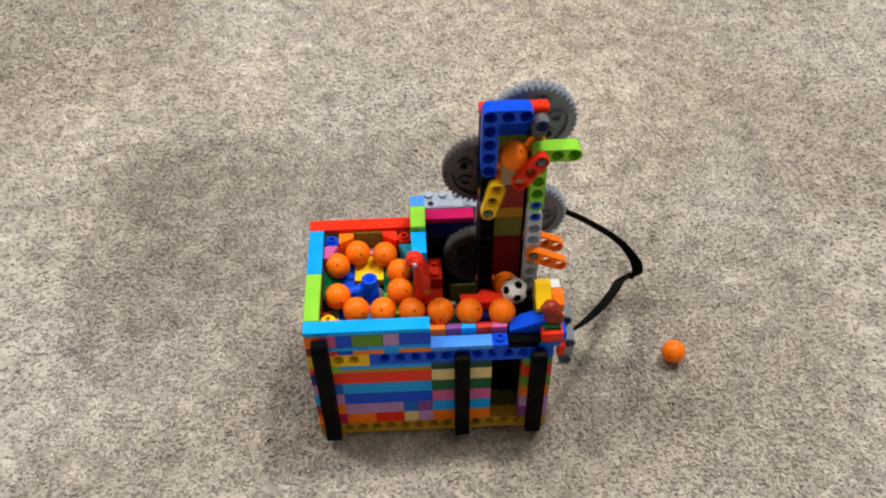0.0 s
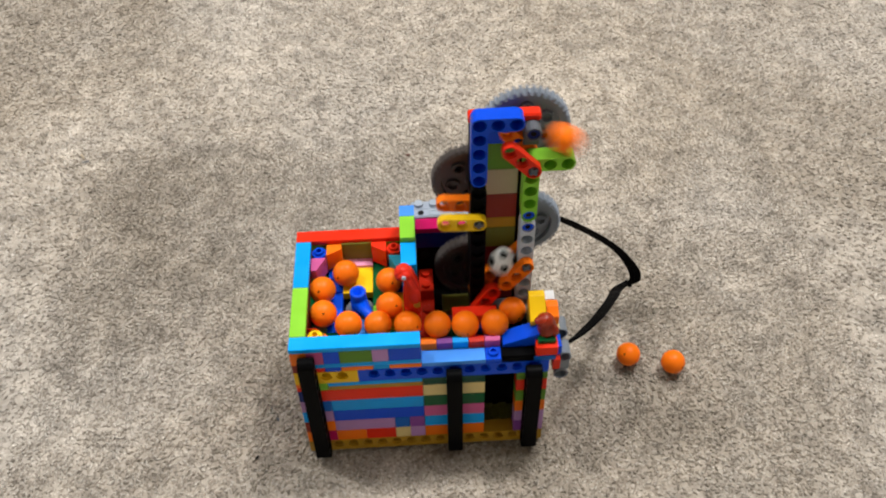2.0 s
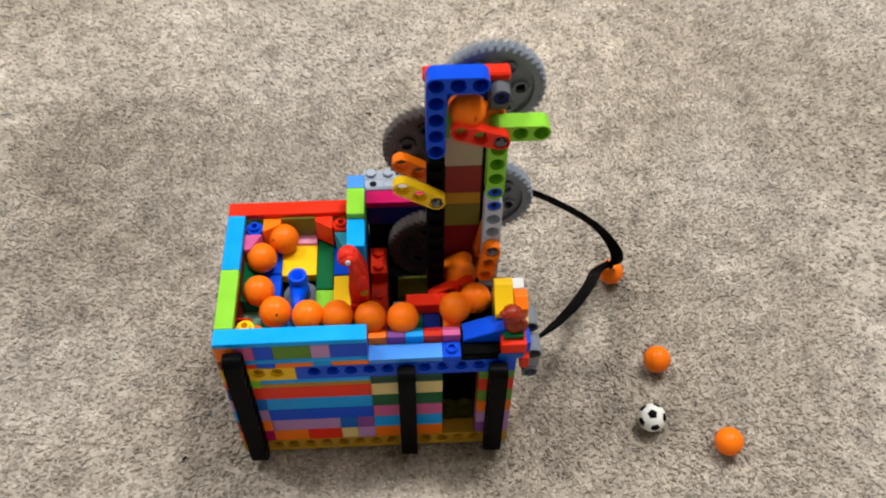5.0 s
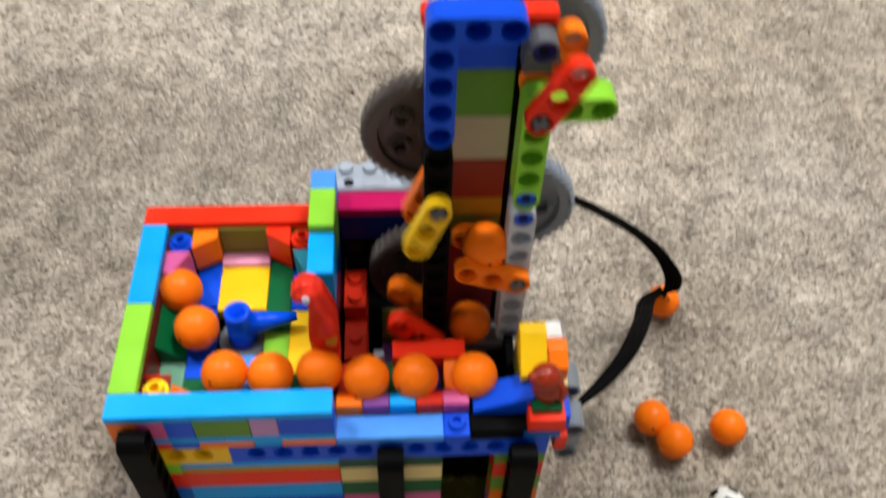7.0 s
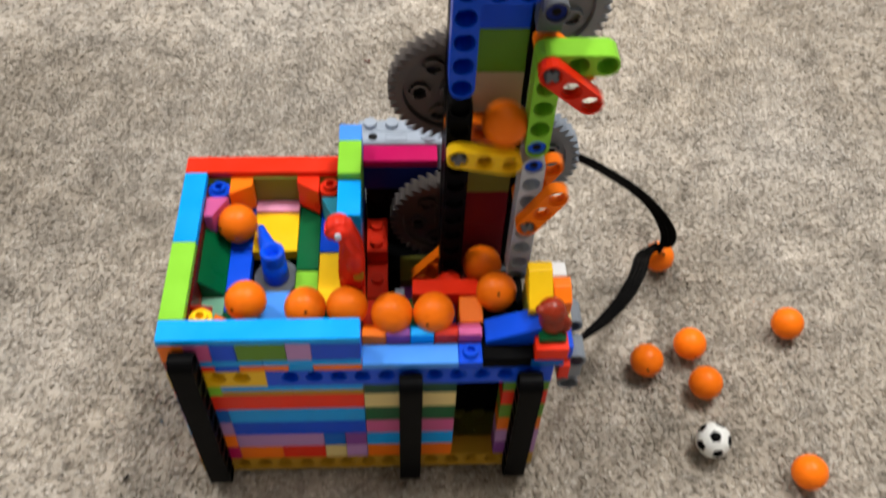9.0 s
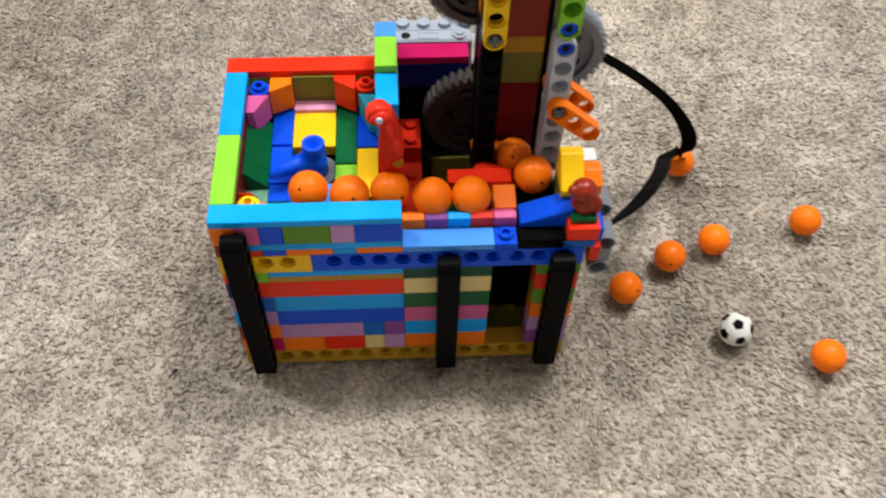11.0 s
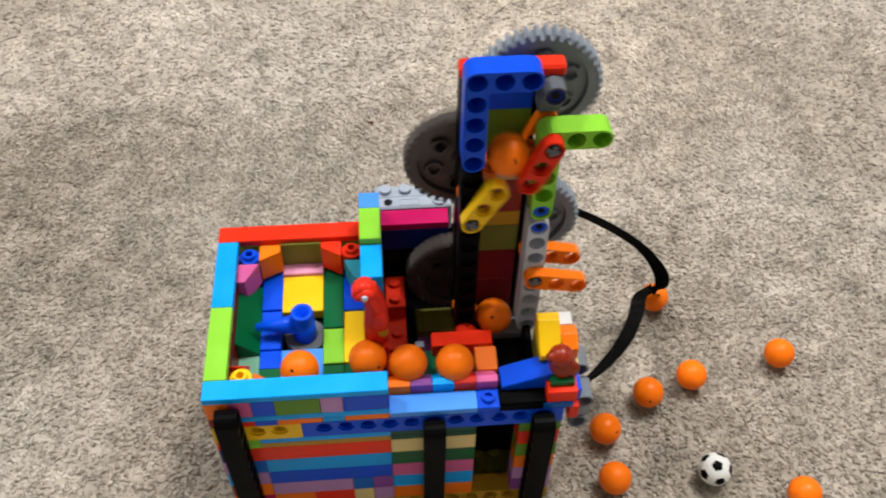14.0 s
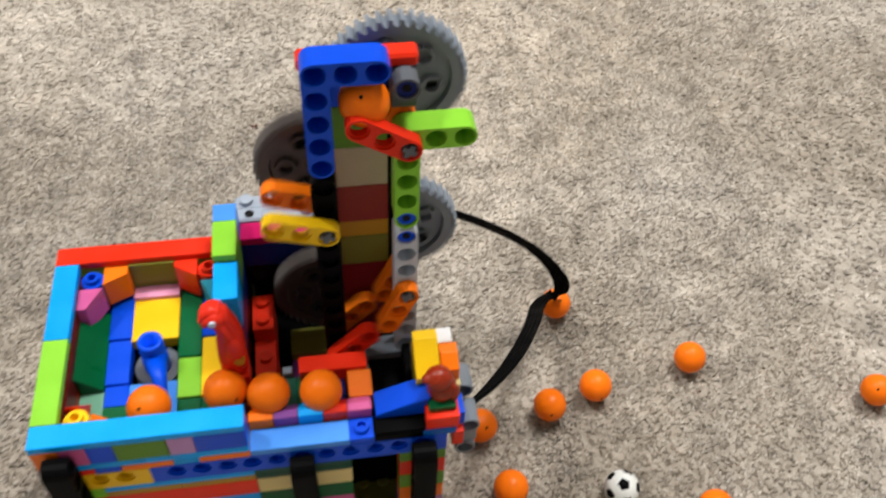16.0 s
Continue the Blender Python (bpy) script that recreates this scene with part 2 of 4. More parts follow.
def cells_mesh(bm, cells, thick, hx=3.7, y0=0.0, up=None, down=None, blind=0.0):
    """A flat beam with a round, stepped hole in each 8 mm cell; cells are (column, row) in x and z, its thickness along y."""
    done = set(cells)
    rings = 16
    for cx, cz in cells:
        nb = {(1, 0): (cx + 1, cz) in done, (-1, 0): (cx - 1, cz) in done, (0, 1): (cx, cz + 1) in done, (0, -1): (cx, cz - 1) in done}
        outer = []
        for k in range(rings):
            a = 2 * math.pi * k / rings
            c, s_ = math.cos(a), math.sin(a)
            sx, sz = (1 if c >= -1e-9 else -1), (1 if s_ >= -1e-9 else -1)
            ex = 4.0 if nb[(sx, 0)] else hx
            ez = 4.0 if nb[(0, sz)] else hx
            if up is not None:
                ex, ez = 4.0, (up if sz > 0 else down)
            if up is None and not nb[(sx, 0)] and not nb[(0, sz)]:
                px, pz = c * hx, s_ * hx
            else:
                if k % 4 == 2:
                    outer.append((sx * ex, sz * ez))
                    continue
                f = min(ex / abs(c) if abs(c) > 1e-6 else 1e9, ez / abs(s_) if abs(s_) > 1e-6 else 1e9)
                px, pz = c * f, s_ * f
            outer.append((px, pz))
        x, z = cx * 8.0, cz * 8.0

        def ring(pts, y):
            return [bm.verts.new(Vector((x + px, y, z + pz)) * MM) for px, pz in pts]

        def circ(r):
            return [(r * math.cos(2 * math.pi * k / rings), r * math.sin(2 * math.pi * k / rings)) for k in range(rings)]
        loops = [ring(outer, y0 + thick), ring(outer, y0), ring(circ(3.05), y0), ring(circ(3.05), y0 + 0.9), ring(circ(2.4), y0 + 0.9), ring(circ(2.4), y0 + thick - 0.9),
                 ring(circ(3.05), y0 + thick - 0.9), ring(circ(3.05), y0 + thick)]
        if blind:
            loops = loops[:3] + [ring(circ(2.9), y0 + blind)]
            bm.faces.new(loops[3])
            bm.faces.new(loops[0][::-1])
        for j in range(len(loops) - (1 if blind else 0)):
            A, B = loops[j], loops[(j + 1) % len(loops)]
            for k in range(rings):
                k2 = (k + 1) % rings
                if j == 0:
                    pa, pb = outer[k], outer[k2]
                    inside = False
                    for (dx, dz), has in nb.items():
                        if has and ((dx and abs(pa[0] - 4 * dx) < 1e-6 and abs(pb[0] - 4 * dx) < 1e-6) or (dz and abs(pa[1] - 4 * dz) < 1e-6 and abs(pb[1] - 4 * dz) < 1e-6)):
                            inside = True
                    if inside:
                        continue
                bm.faces.new((A[k], A[k2], B[k2], B[k]))
    bmesh.ops.remove_doubles(bm, verts=bm.verts, dist=0.00001)
    bmesh.ops.recalc_face_normals(bm, faces=bm.faces)


def beam(name, cells, x, y, z, colour, parent, label="", thick=7.8, blind=0.0):
    bm = bmesh.new()
    cells_mesh(bm, cells, thick, blind=blind)
    ob = part(name, bm, M[colour], parent, label)
    ob.location = Vector((x, y, z)) * MM
    return ob


def holed_brick(n, x, y, z, colour, parent, label=""):
    """A brick of n studs with round holes through its long side."""
    bm = bmesh.new()
    cells_mesh(bm, [(i, 0) for i in range(1, n)], 7.88, up=3.8 - G, down=5.8 - G)
    add_box(bm, G, 4, 0, 7.88, -5.8 + G, 3.8 - G)
    add_box(bm, n * 8 - 4, n * 8 - G, 0, 7.88, -5.8 + G, 3.8 - G)
    ob = part("holed_brick", bm, M[colour], parent, label)
    ob.location = Vector((x, y, z + 5.8)) * MM
    return ob


def studs(name, spots, colour, parent, label="", r=2.4, h=1.8):
    for x, y, z in spots:
        key = (name, colour, r, h)
        if key not in CACHE:
            bm = bmesh.new()
            add_cyl(bm, 0, 0, 0, h, r, 18)
            es = [e for e in bm.edges if all(v.co.z > h * MM * 0.9 for v in e.verts)]
            bmesh.ops.bevel(bm, geom=es, offset=0.0002, segments=1, affect="EDGES")
            ob = part(name, bm, M[colour], parent, label)
            CACHE[key] = ob.data
        else:
            ob = new(name, CACHE[key])
            ob.parent = parent
        ob.location = Vector((x, y, z)) * MM


def prism(name, pts, y0, y1, colour, parent, label="", plane="xz", bevel=0.2):
    bm = bmesh.new()
    add_prism(bm, pts, y0, y1, plane)
    if bevel:
        bmesh.ops.bevel(bm, geom=list(bm.edges), offset=bevel * MM, segments=1, affect="EDGES")
    return part(name, bm, M[colour], parent, label)


def round_stud(x, y, z, colour, parent, h=9.6, label=""):
    """A round one-stud brick with an open stud on top."""
    bm = bmesh.new()
    prof = [(3.9, 0), (3.9, h - 0.2), (3.7, h), (2.6, h), (2.5, h + 1.6), (2.3, h + 1.8), (1.5, h + 1.8), (1.4, h + 1.6), (1.4, h - 2.5), (0.0, h - 2.5)]
    seg = 24
    rings = [[bm.verts.new(Vector((r * math.cos(2 * math.pi * k / seg), r * math.sin(2 * math.pi * k / seg), q)) * MM) for k in range(seg)] for r, q in prof[:-1]]
    for a, b in zip(rings, rings[1:]):
        for k in range(seg):
            bm.faces.new((a[k], a[(k + 1) % seg], b[(k + 1) % seg], b[k]))
    bm.faces.new(rings[-1])
    ob = part("round_brick", bm, M[colour], parent, label)
    ob.location = Vector((x, y, z)) * MM
    return ob


# ---------------------------------------------------------------- the room
def structure(name, bm, mat, label, category):
    return tagged(part(name, bm, mat), label, category, "", "structure")


bm = bmesh.new()
add_box(bm, -2500, 2500, -2500, 2500, -60, -2.4)
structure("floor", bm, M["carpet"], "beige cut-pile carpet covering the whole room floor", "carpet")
for nm, b6 in (("wall_north", (-2500, 2500, 2500, 2600)), ("wall_south", (-2500, 2500, -2600, -2500)), ("wall_east", (2500, 2600, -2500, 2500)), ("wall_west", (-2600, -2500, -2500, 2500))):
    bm = bmesh.new()
    add_box(bm, *b6, -60, 2400)
    structure(nm, bm, M["wall"], "plain pale painted room wall", "wall")
bm = bmesh.new()
add_box(bm, -2600, 2600, -2600, 2600, 2400, 2480)
structure("ceiling", bm, M["ceiling"], "plain white painted ceiling", "ceiling")


def carpet_pile():
    """Tufts of twisted yarn: short bent spikes, leaning the way the pile was brushed."""
    rng = np.random.default_rng(5)
    xs, ys = [], []
    # close rows round the machine, wider ones further out
    for step, inner in ((1.45, True), (2.3, False)):
        X, Y = np.meshgrid(np.arange(-390, 560, step), np.arange(-205, 640, step))
        X, Y = X.ravel(), Y.ravel()
        near = (X > -170) & (X < 330) & (Y < 270)
        keep = (near if inner else ~near) & ~((X > 4) & (X < 124) & (Y > 6) & (Y < 76))
        xs.append(X[keep])
        ys.append(Y[keep])
    wide = np.concatenate([np.full(len(xs[0]), 1.0), np.full(len(xs[1]), 1.45)])
    X, Y = np.concatenate(xs), np.concatenate(ys)
    n = len(X)
    X = X + rng.uniform(-1.0, 1.0, n) * wide
    Y = Y + rng.uniform(-1.0, 1.0, n) * wide
    flow = np.array([noise.noise_vector(Vector((x * 0.006, y * 0.006, 0.3))) for x, y in zip(X, Y)])
    swirl = np.array([noise.noise_vector(Vector((x * 0.09, y * 0.09, 2.3))) for x, y in zip(X, Y)])
    hump = swirl[:, 2]
    lean = flow[:, :2] * 2.2 + swirl[:, :2] * 0.9 + rng.normal(0, 1.5, (n, 2))
    top = 5.3 + hump * 0.35 + rng.normal(0, 0.38, n)
    rad = rng.uniform(0.75, 1.4, n) * wide
    turn = rng.uniform(0, 6.28, n)
    levels = [(0.3, 0.0, 0.8), (0.8, 0.6, 1.0), (1.0, 1.25, 0.0)]
    seg = 3
    verts = []
    for fz, fl, fr in levels:
        if fr == 0.0:
            verts.append(np.stack([X + lean[:, 0] * fl, Y + lean[:, 1] * fl, -6.6 + top * fz], 1)[:, None, :])
        else:
            ring = []
            for k in range(seg):
                a = turn + 2 * np.pi * k / seg + fz * 0.9
                ring.append(np.stack([X + lean[:, 0] * fl + rad * fr * np.cos(a), Y + lean[:, 1] * fl + rad * fr * np.sin(a), -6.6 + top * fz], 1))
            verts.append(np.stack(ring, 1))
    V = np.concatenate(verts, 1)
    per = V.shape[1]
    one = []
    for k in range(seg):
        a, b = k, (k + 1) % seg
        one += [(a, b, b + seg), (a, b + seg, a + seg)]
    for k in range(seg):
        one.append((seg + k, seg + (k + 1) % seg, 2 * seg))
    F = (np.arange(n)[:, None, None] * per + np.array(one)[None]).reshape(-1, 3)
    me = bpy.data.meshes.new("carpet_pile")
    V = V.reshape(-1, 3) * MM
    me.vertices.add(len(V))
    me.vertices.foreach_set("co", V.ravel())
    me.loops.add(F.size)
    me.loops.foreach_set("vertex_index", F.ravel().astype(np.int32))
    me.polygons.add(len(F))
    me.polygons.foreach_set("loop_start", np.arange(0, F.size, 3, dtype=np.int32))
    me.update()
    me.validate()
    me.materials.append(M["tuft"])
    for p in me.polygons:
        p.use_smooth = True
    return tagged(new("carpet_pile", me), "beige speckled carpet pile of twisted yarn tufts", "carpet", "", "stuff")


carpet_pile()


def lint(x, y, size, turn, colour):
    bm = bmesh.new()
    add_box(bm, -size, size, -0.5, 0.5, -0.4, 0.4, 0.2)
    add_box(bm, size * 0.4, size * 1.1, -0.2, 0.9, -0.3, 0.5, 0.2)
    ob = part("lint", bm, M[colour])
    ob.matrix_world = pose(x * MM, y * MM, -0.4 * MM, 0, 8, turn)
    return tagged(ob, "tiny fleck lying on the carpet, lint or its drawn shadow", "lint", "flecks on the carpet")


# the iron fleck beside the tan strand is that strand's shadow, drawn solid
for spot in ((60, 246, 1.6, 5, "maroon"), (-183, 262, 3.4, 115, "tan"), (-180, 256, 2.6, 20, "iron"), (-30, -2, 1.2, 40, "black"), (-20, 22, 1.0, 100, "iron")):
    lint(*spot)


# ---------------------------------------------------------------- the machine
machine = tagged(new("ball_lifting_machine"), "multicoloured toy-brick ball lifting machine standing on the carpet", "toy machine")
P = 3.2


def row(y0, y1, p0, p1, spans, name="brick"):
    """A course of bricks along x: (stud from, stud to, colour)."""
    for a, b, col in spans:
        block(name, a * 8, b * 8, y0, y1, p0 * P, p1 * P, col, machine)


# front wall, course by course
holed_brick(16, 0, 0, 0, "ochre", machine, "yellow brick with a row of round holes")
row(0, 8, 3, 6, [(0, 1, "orange"), (1, 2, "magenta"), (2, 4, "orange"), (4, 6, "red"), (6, 7, "sand"), (7, 8, "lilac"), (8, 12, "orange"), (14, 15, "purple"), (15, 16, "lilac")])
row(0, 8, 6, 9, [(0, 1, "brown"), (1, 2, "orange"), (2, 6, "lilac"), (6, 7, "midblue"), (7, 8, "purple"), (8, 12, "azure"), (14, 16, "lilac")])
row(0, 8, 9, 12, [(0, 1, "azure"), (1, 2, "lilac"), (2, 8, "blue"), (8, 12, "hotpink"), (14, 16, "orange")])
row(0, 8, 12, 15, [(0, 1, "lilac"), (1, 2, "midblue"), (2, 8, "azure"), (8, 12, "green"), (14, 16, "leaf")])
row(0, 8, 15, 18, [(0, 1, "navy"), (1, 8, "red"), (8, 12, "sand"), (14, 16, "red")])
row(0, 8, 18, 19, [(0, 1, "red"), (1, 2, "lime"), (2, 5, "ochre"), (5, 8, "ochre"), (8, 12, "deepgreen"), (14, 16, "leaf")], "plate")
row(0, 8, 19, 20, [(0, 1, "orange"), (1, 2, "lime"), (2, 8, "azure"), (8, 12, "deepgreen"), (14, 16, "leaf")], "plate")
holed_brick(4, 0, 0, 20 * P, "yellow", machine, "yellow brick with round holes")
holed_brick(12, 32, 0, 20 * P, "blue", machine, "blue brick with a row of round holes")
row(0, 8, 23, 24, [(0, 1, "brown"), (1, 2, "red"), (2, 3, "blue"), (3, 5, "orange"), (5, 6, "azure"), (6, 8, "orange")], "plate")
row(0, 8, 24, 25, [(0, 1, "brown"), (1, 4, "azure"), (4, 8, "azure")], "plate")
row(0, 8, 25, 28, [(0, 1, "orange"), (1, 2, "hotpink"), (2, 3, "blue"), (3, 5, "leaf"), (5, 6, "lilac"), (6, 8, "blue")])
block("tile", 0, 64, 0, 8, 28 * P, 29 * P, "azure", machine, "long smooth azure tile")
block("tile", 64, 96, 0, 8, 23 * P, 24 * P, "corn", machine, "smooth light blue tile")
block("plate", 96, 104, 0, 8, 23 * P, 24 * P, "blue", machine)
round_stud(100, 4, 24 * P - 8.4, "blue", machine, 8.4)
block("plate", 104, 120, 0, 8, 23 * P, 24 * P, "black", machine)
block("tile", 104, 121, 0.5, 8, 24 * P, 24 * P + 1.2, "black", machine)

# left, back and tray walls
row(8, 80, 0, 3, [(0, 1, "ochre")])
for i, (col, col2) in enumerate((("maroon", "azure"), ("wine", "red"), ("maroon", "lilac"), ("maroon", "blue"), ("brown", "lime"), ("maroon", "orange"), ("brown", "azure"), ("maroon", "red"))):
    z0 = 3 + i * 3
    z1 = min(z0 + 3, 28)
    block("brick", 0, 8, 8, 40, z0 * P, z1 * P, col if i > 5 else col2, machine)
    block("brick", 0, 8, 40, 72, z0 * P, z1 * P, col, machine)
    block("brick", 0, 56, 72, 80, z0 * P, z1 * P, ("olive", "red", "navy", "lime")[i % 4], machine)
block("brick", 0, 56, 72, 80, 0, 3 * P, "ochre", machine)
block("tile", 0, 8, 8, 40, 28 * P, 29 * P, "lime", machine, "smooth lime tile")
block("tile", 0, 8, 40, 72, 28 * P, 29 * P, "azure", machine, "smooth azure tile")
block("tile", 0, 56, 72, 80, 28 * P, 29 * P, "red", machine, "long smooth red tile")
for z0, z1, col in ((0, 9, "navy"), (9, 18, "black"), (18, 24, "black"), (24, 28, "navy")):
    block("brick", 56, 64, 40, 72, z0 * P, z1 * P, col, machine)
    block("brick", 56, 64, 72, 80, z0 * P, z1 * P, col, machine)
block("brick", 56, 64, 40, 56, 28 * P, 32 * P, "azure", machine)
block("tile", 56, 64, 40, 56, 32 * P, 33 * P, "azure", machine, "smooth azure tile")
block("brick", 56, 64, 56, 72, 28 * P, 33 * P, "leaf", machine)
block("tile", 56, 64, 56, 72, 33 * P, 34 * P, "lime", machine, "smooth lime tile")
block("brick", 56, 64, 72, 80, 28 * P, 33 * P, "corn", machine)
block("tile", 56, 64, 72, 80, 33 * P, 34 * P, "corn", machine, "smooth light blue tile")
block("brick", 64, 91, 72, 80, 26 * P, 94.8, "navy", machine)
block("tile", 64, 91, 72, 80, 94.8, 98.2, "magenta", machine, "smooth magenta tile on the back wall")

# tray floor: sunken coloured plates
F = 74.4
for x0, x1, y0, y1, z, col in (
    (16, 24, 32, 50, F + 1, "blue"), (16, 24, 50, 72, F + 2, "blue"), (16, 24, 24, 32, F, "blue"), (16, 24, 8, 24, F, "green"),
    (24, 40, 48, 66, F + 2.5, "yellow"), (24, 40, 66, 72, F + 4, "pink"), (24, 40, 8, 32, F, "corn"), (24, 40, 32, 48, F - 5, "black"),
    (40, 48, 40, 72, F + 2, "green"), (40, 48, 24, 40, F + 1.2, "lime"), (40, 48, 8, 24, F, "green"),
    (48, 56, 48, 72, F + 2, "blue"), (48, 56, 24, 48, F + 1.2, "yellow"), (48, 56, 8, 24, F, "green"),
    (56, 64, 8, 24, F, "maroon"), (64, 72, 8, 28, F, "red"), (72, 80, 8, 28, F, "deepgreen"), (80, 88, 8, 28, F, "green"), (88, 96, 8, 28, F, "navy"), (56, 64, 24, 30, F + 3, "magenta")):
    block("floor_plate", x0, x1, y0, y1, z - 5, z, col, machine)
block("floor_plate", 8, 16, 8, 30, F - 5, F, "sage", machine)
prism("slope", [(8, F + 9), (16, F + 1), (16, F - 4), (8, F - 4)], 30, 62, "green", machine, "dark green sloping tray edge")
block("base", 8, 64, 8, 72, 55, F - 5.2, "black", machine)
block("base", 64, 96, 8, 28, 55, F - 5.2, "black", machine)

# tray corners and rim pieces
round_stud(12, 67.5, 79, "blue", machine, 9.6)
prism("slope", [(16, 64), (24, 68), (24, 72), (16, 72)], 78, 90, "orange", machine, plane="xy")
block("brick", 24, 40, 71, 72.2, 76, 90.5, "olive", machine)
prism("slope", [(40, 69), (48, 64), (48, 72), (40, 72)], 78, 90.5, "red", machine, plane="xy")
round_stud(52, 67.5, 80, "red", machine, 9.6)
prism("slope", [(8.1, 54), (11, 54), (16, 63), (8.1, 63)], 78, 89.5, "hotpink", machine, plane="xy")
prism("slope", [(55.9, 52), (55.9, 63), (49, 63), (53, 54)], 78, 89, "teal", machine, plane="xy")
round_stud(12, 12, 78, "yellow", machine, 9.6)
prism("slope", [(16, 89), (24, 77), (16, 77)], 8.2, 13, "red", machine, plane="yz")
prism("slope", [(16, 86), (24, 78), (16, 78)], 8.2, 15, "orange", machine)

# cheese slopes along the lane's front edge
for i, col in enumerate(("orange", "purple", "azure", "red", "hotpink")):
    prism("slope", [(8.2, 24 * P - 1), (8.2, 24 * P + 4.5), (10.5, 24 * P + 5.2), (15.8, 24 * P), (15.8, 24 * P - 1)], 64 + i * 8 + 0.1, 72 + i * 8 - 0.1, col, machine, plane="yz")
prism("slope", [(16, 77), (25, 79.5), (25, 68), (16, 68)], 97, 105, "orange", machine, plane="yz")
prism("slope", [(105, 80.2), (123, 87.5), (123, 78.1), (105, 78.1)], 6, 15, "blue", machine, "blue sloped wedge beside the lane", bevel=0.3)

# the red guide at the end of the tray, on its brick
def lump(bm, x, y, z, rx, ry, rz, seg=18):
    r = bmesh.ops.create_uvsphere(bm, u_segments=seg, v_segments=seg // 2 + 2, radius=1)
    for v in r["verts"]:
        v.co = Vector((x + v.co.x * rx, y + v.co.y * ry, z + v.co.z * rz)) * MM


block("brick", 57, 65, 23.5, 32, 75.5, 84.4, "red", machine)
bm = bmesh.new()
add_prism(bm, [(57, 84.5), (64.8, 84.5), (65.2, 92), (65.4, 99), (64.6, 105.5), (62.6, 111.5), (61, 116.2), (58, 117.6), (55.2, 116.8), (53.2, 114.6), (53.0, 112.2), (54.6, 111.0), (56.8, 111.4), (58.0, 109), (57.0, 102), (56.4, 93)], 24, 32)
bmesh.ops.bevel(bm, geom=list(bm.edges), offset=0.0013, segments=3, affect="EDGES")
lump(bm, 62.4, 24.2, 99.5, 2.9, 2.2, 5.6)
lump(bm, 58.4, 25.2, 114, 2.9, 2.2, 2.9)
part("guide_block", bm, M["guide"], machine, "glossy red beaked guide piece", True)
bm = bmesh.new()
add_cyl(bm, 57.6, 115, 22.6, 23.4, 1.1, 14, axis="y")
part("knob", bm, M["grey"], machine)
bm = bmesh.new()
add_cyl(bm, 63.2, 94.5, 22.4, 24.2, 1.7, 16, axis="y")
part("knob", bm, M["gold"], machine)
block("brick", 64.6, 72.4, 54, 70, 50, 68.5, "red", machine)
block("brick", 64.6, 72.4, 38, 54, 44, 61.5, "red", machine)
studs("stud", [(68.5, 58, 68.5), (68.5, 66, 68.5), (68.5, 46, 61.5)], "red", machine)

# lower chamber, opening and its floor
# yellow floor coloured olive, then black further in: the doorway's shade is painted on
block("base", 8, 120, 8, 24, 0, 6, "olive", machine)
block("base", 8, 120, 24, 72, 0, 6, "black", machine)
# black sheets added round the doorway to keep its inside dark
block("inner_wall", 94, 120, 20, 23, 6, 62, "black", machine)
block("inner_wall", 94, 96, 8, 24, 9.6, 60, "black", machine)
block("inner_roof", 96, 120, 8, 24, 60, 63, "black", machine)
# floor studs in the same shaded olive
studs("stud", [(100, 12, 6), (108, 12, 6), (100, 20, 6), (108, 20, 6)], "olive", machine)
# another black sheet, added as the dark at the chamber's back
block("inner_wall", 64, 120, 84, 85.5, 6, 83, "black", machine)
block("inner_floor", 64, 100, 28, 84, 36, 40, "black", machine)
block("plate", 77, 93, 56, 68, 40, 48, "olive", machine)
block("plate", 77, 93, 44, 56, 40, 44, "purple", machine)
bracket = block("motor_bracket", 64.5, 79, 72.5, 80, 72, 82.6, "black", machine, "black bracket with a round hole")
# flat dark discs painted as the shade in its holes
for x in (68.6, 75.4):
    bm = bmesh.new()
    add_cyl(bm, x - 71.75, 0.6, -3.95, -3.7, 2.6, 18, axis="y")
    part("bracket_hole", bm, M["dark"], bracket)
block("brick", 81, 104, 25.4, 32, 64, 80.6, "red", machine)
block("post", 75, 78.5, 30, 33, 40, 74, "steel", machine)
# dark chute into the lift
block("chute_floor", 105, 119, 14, 37, 64, 67, "black", machine)
block("chute_floor", 99, 121, 37.2, 45.2, 63, 69.6, "steel", machine)
block("chute_wall", 117, 120, 14, 36.5, 67, 76, "black", machine)

# right-hand end
for z0, z1, col in ((0, 3, "ochre"), (3, 9, "lilac"), (9, 15, "orange"), (15, 20, "lime"), (20, 23, "blue")):
    block("brick", 120, 128, 8, 30, z0 * P, z1 * P, col, machine)
block("plate", 120, 131, 0, 8, 23 * P, 24 * P, "midblue", machine)
block("brick", 121, 132, 0.5, 8, 24 * P, 24 * P + 6.5, "red", machine)
block("plate", 122, 131, 3, 12, 24 * P + 6.5, 24 * P + 9, "green", machine)
bm = bmesh.new()
lump(bm, 126.8, 9.2, 88.8, 4.9, 5.2, 6.2, 22)
lump(bm, 125.6, 8.6, 94.4, 4.6, 4.4, 4.4, 22)
lump(bm, 122.4, 8.0, 95.6, 2.4, 2.0, 1.7)
lump(bm, 130.4, 6.6, 88.6, 2.2, 2.0, 4.2)
part("dome", bm, M["redclear"], machine, "clear dark red lumpy domed piece", True)
prism("slope", [(11.5, 90.5), (22, 98), (25.6, 98), (25.6, 88), (11.5, 88)], 119, 127, "yellow", machine, "yellow slope brick", plane="yz")
block("brick", 119, 127, 12, 26, 24 * P, 88, "olive", machine)
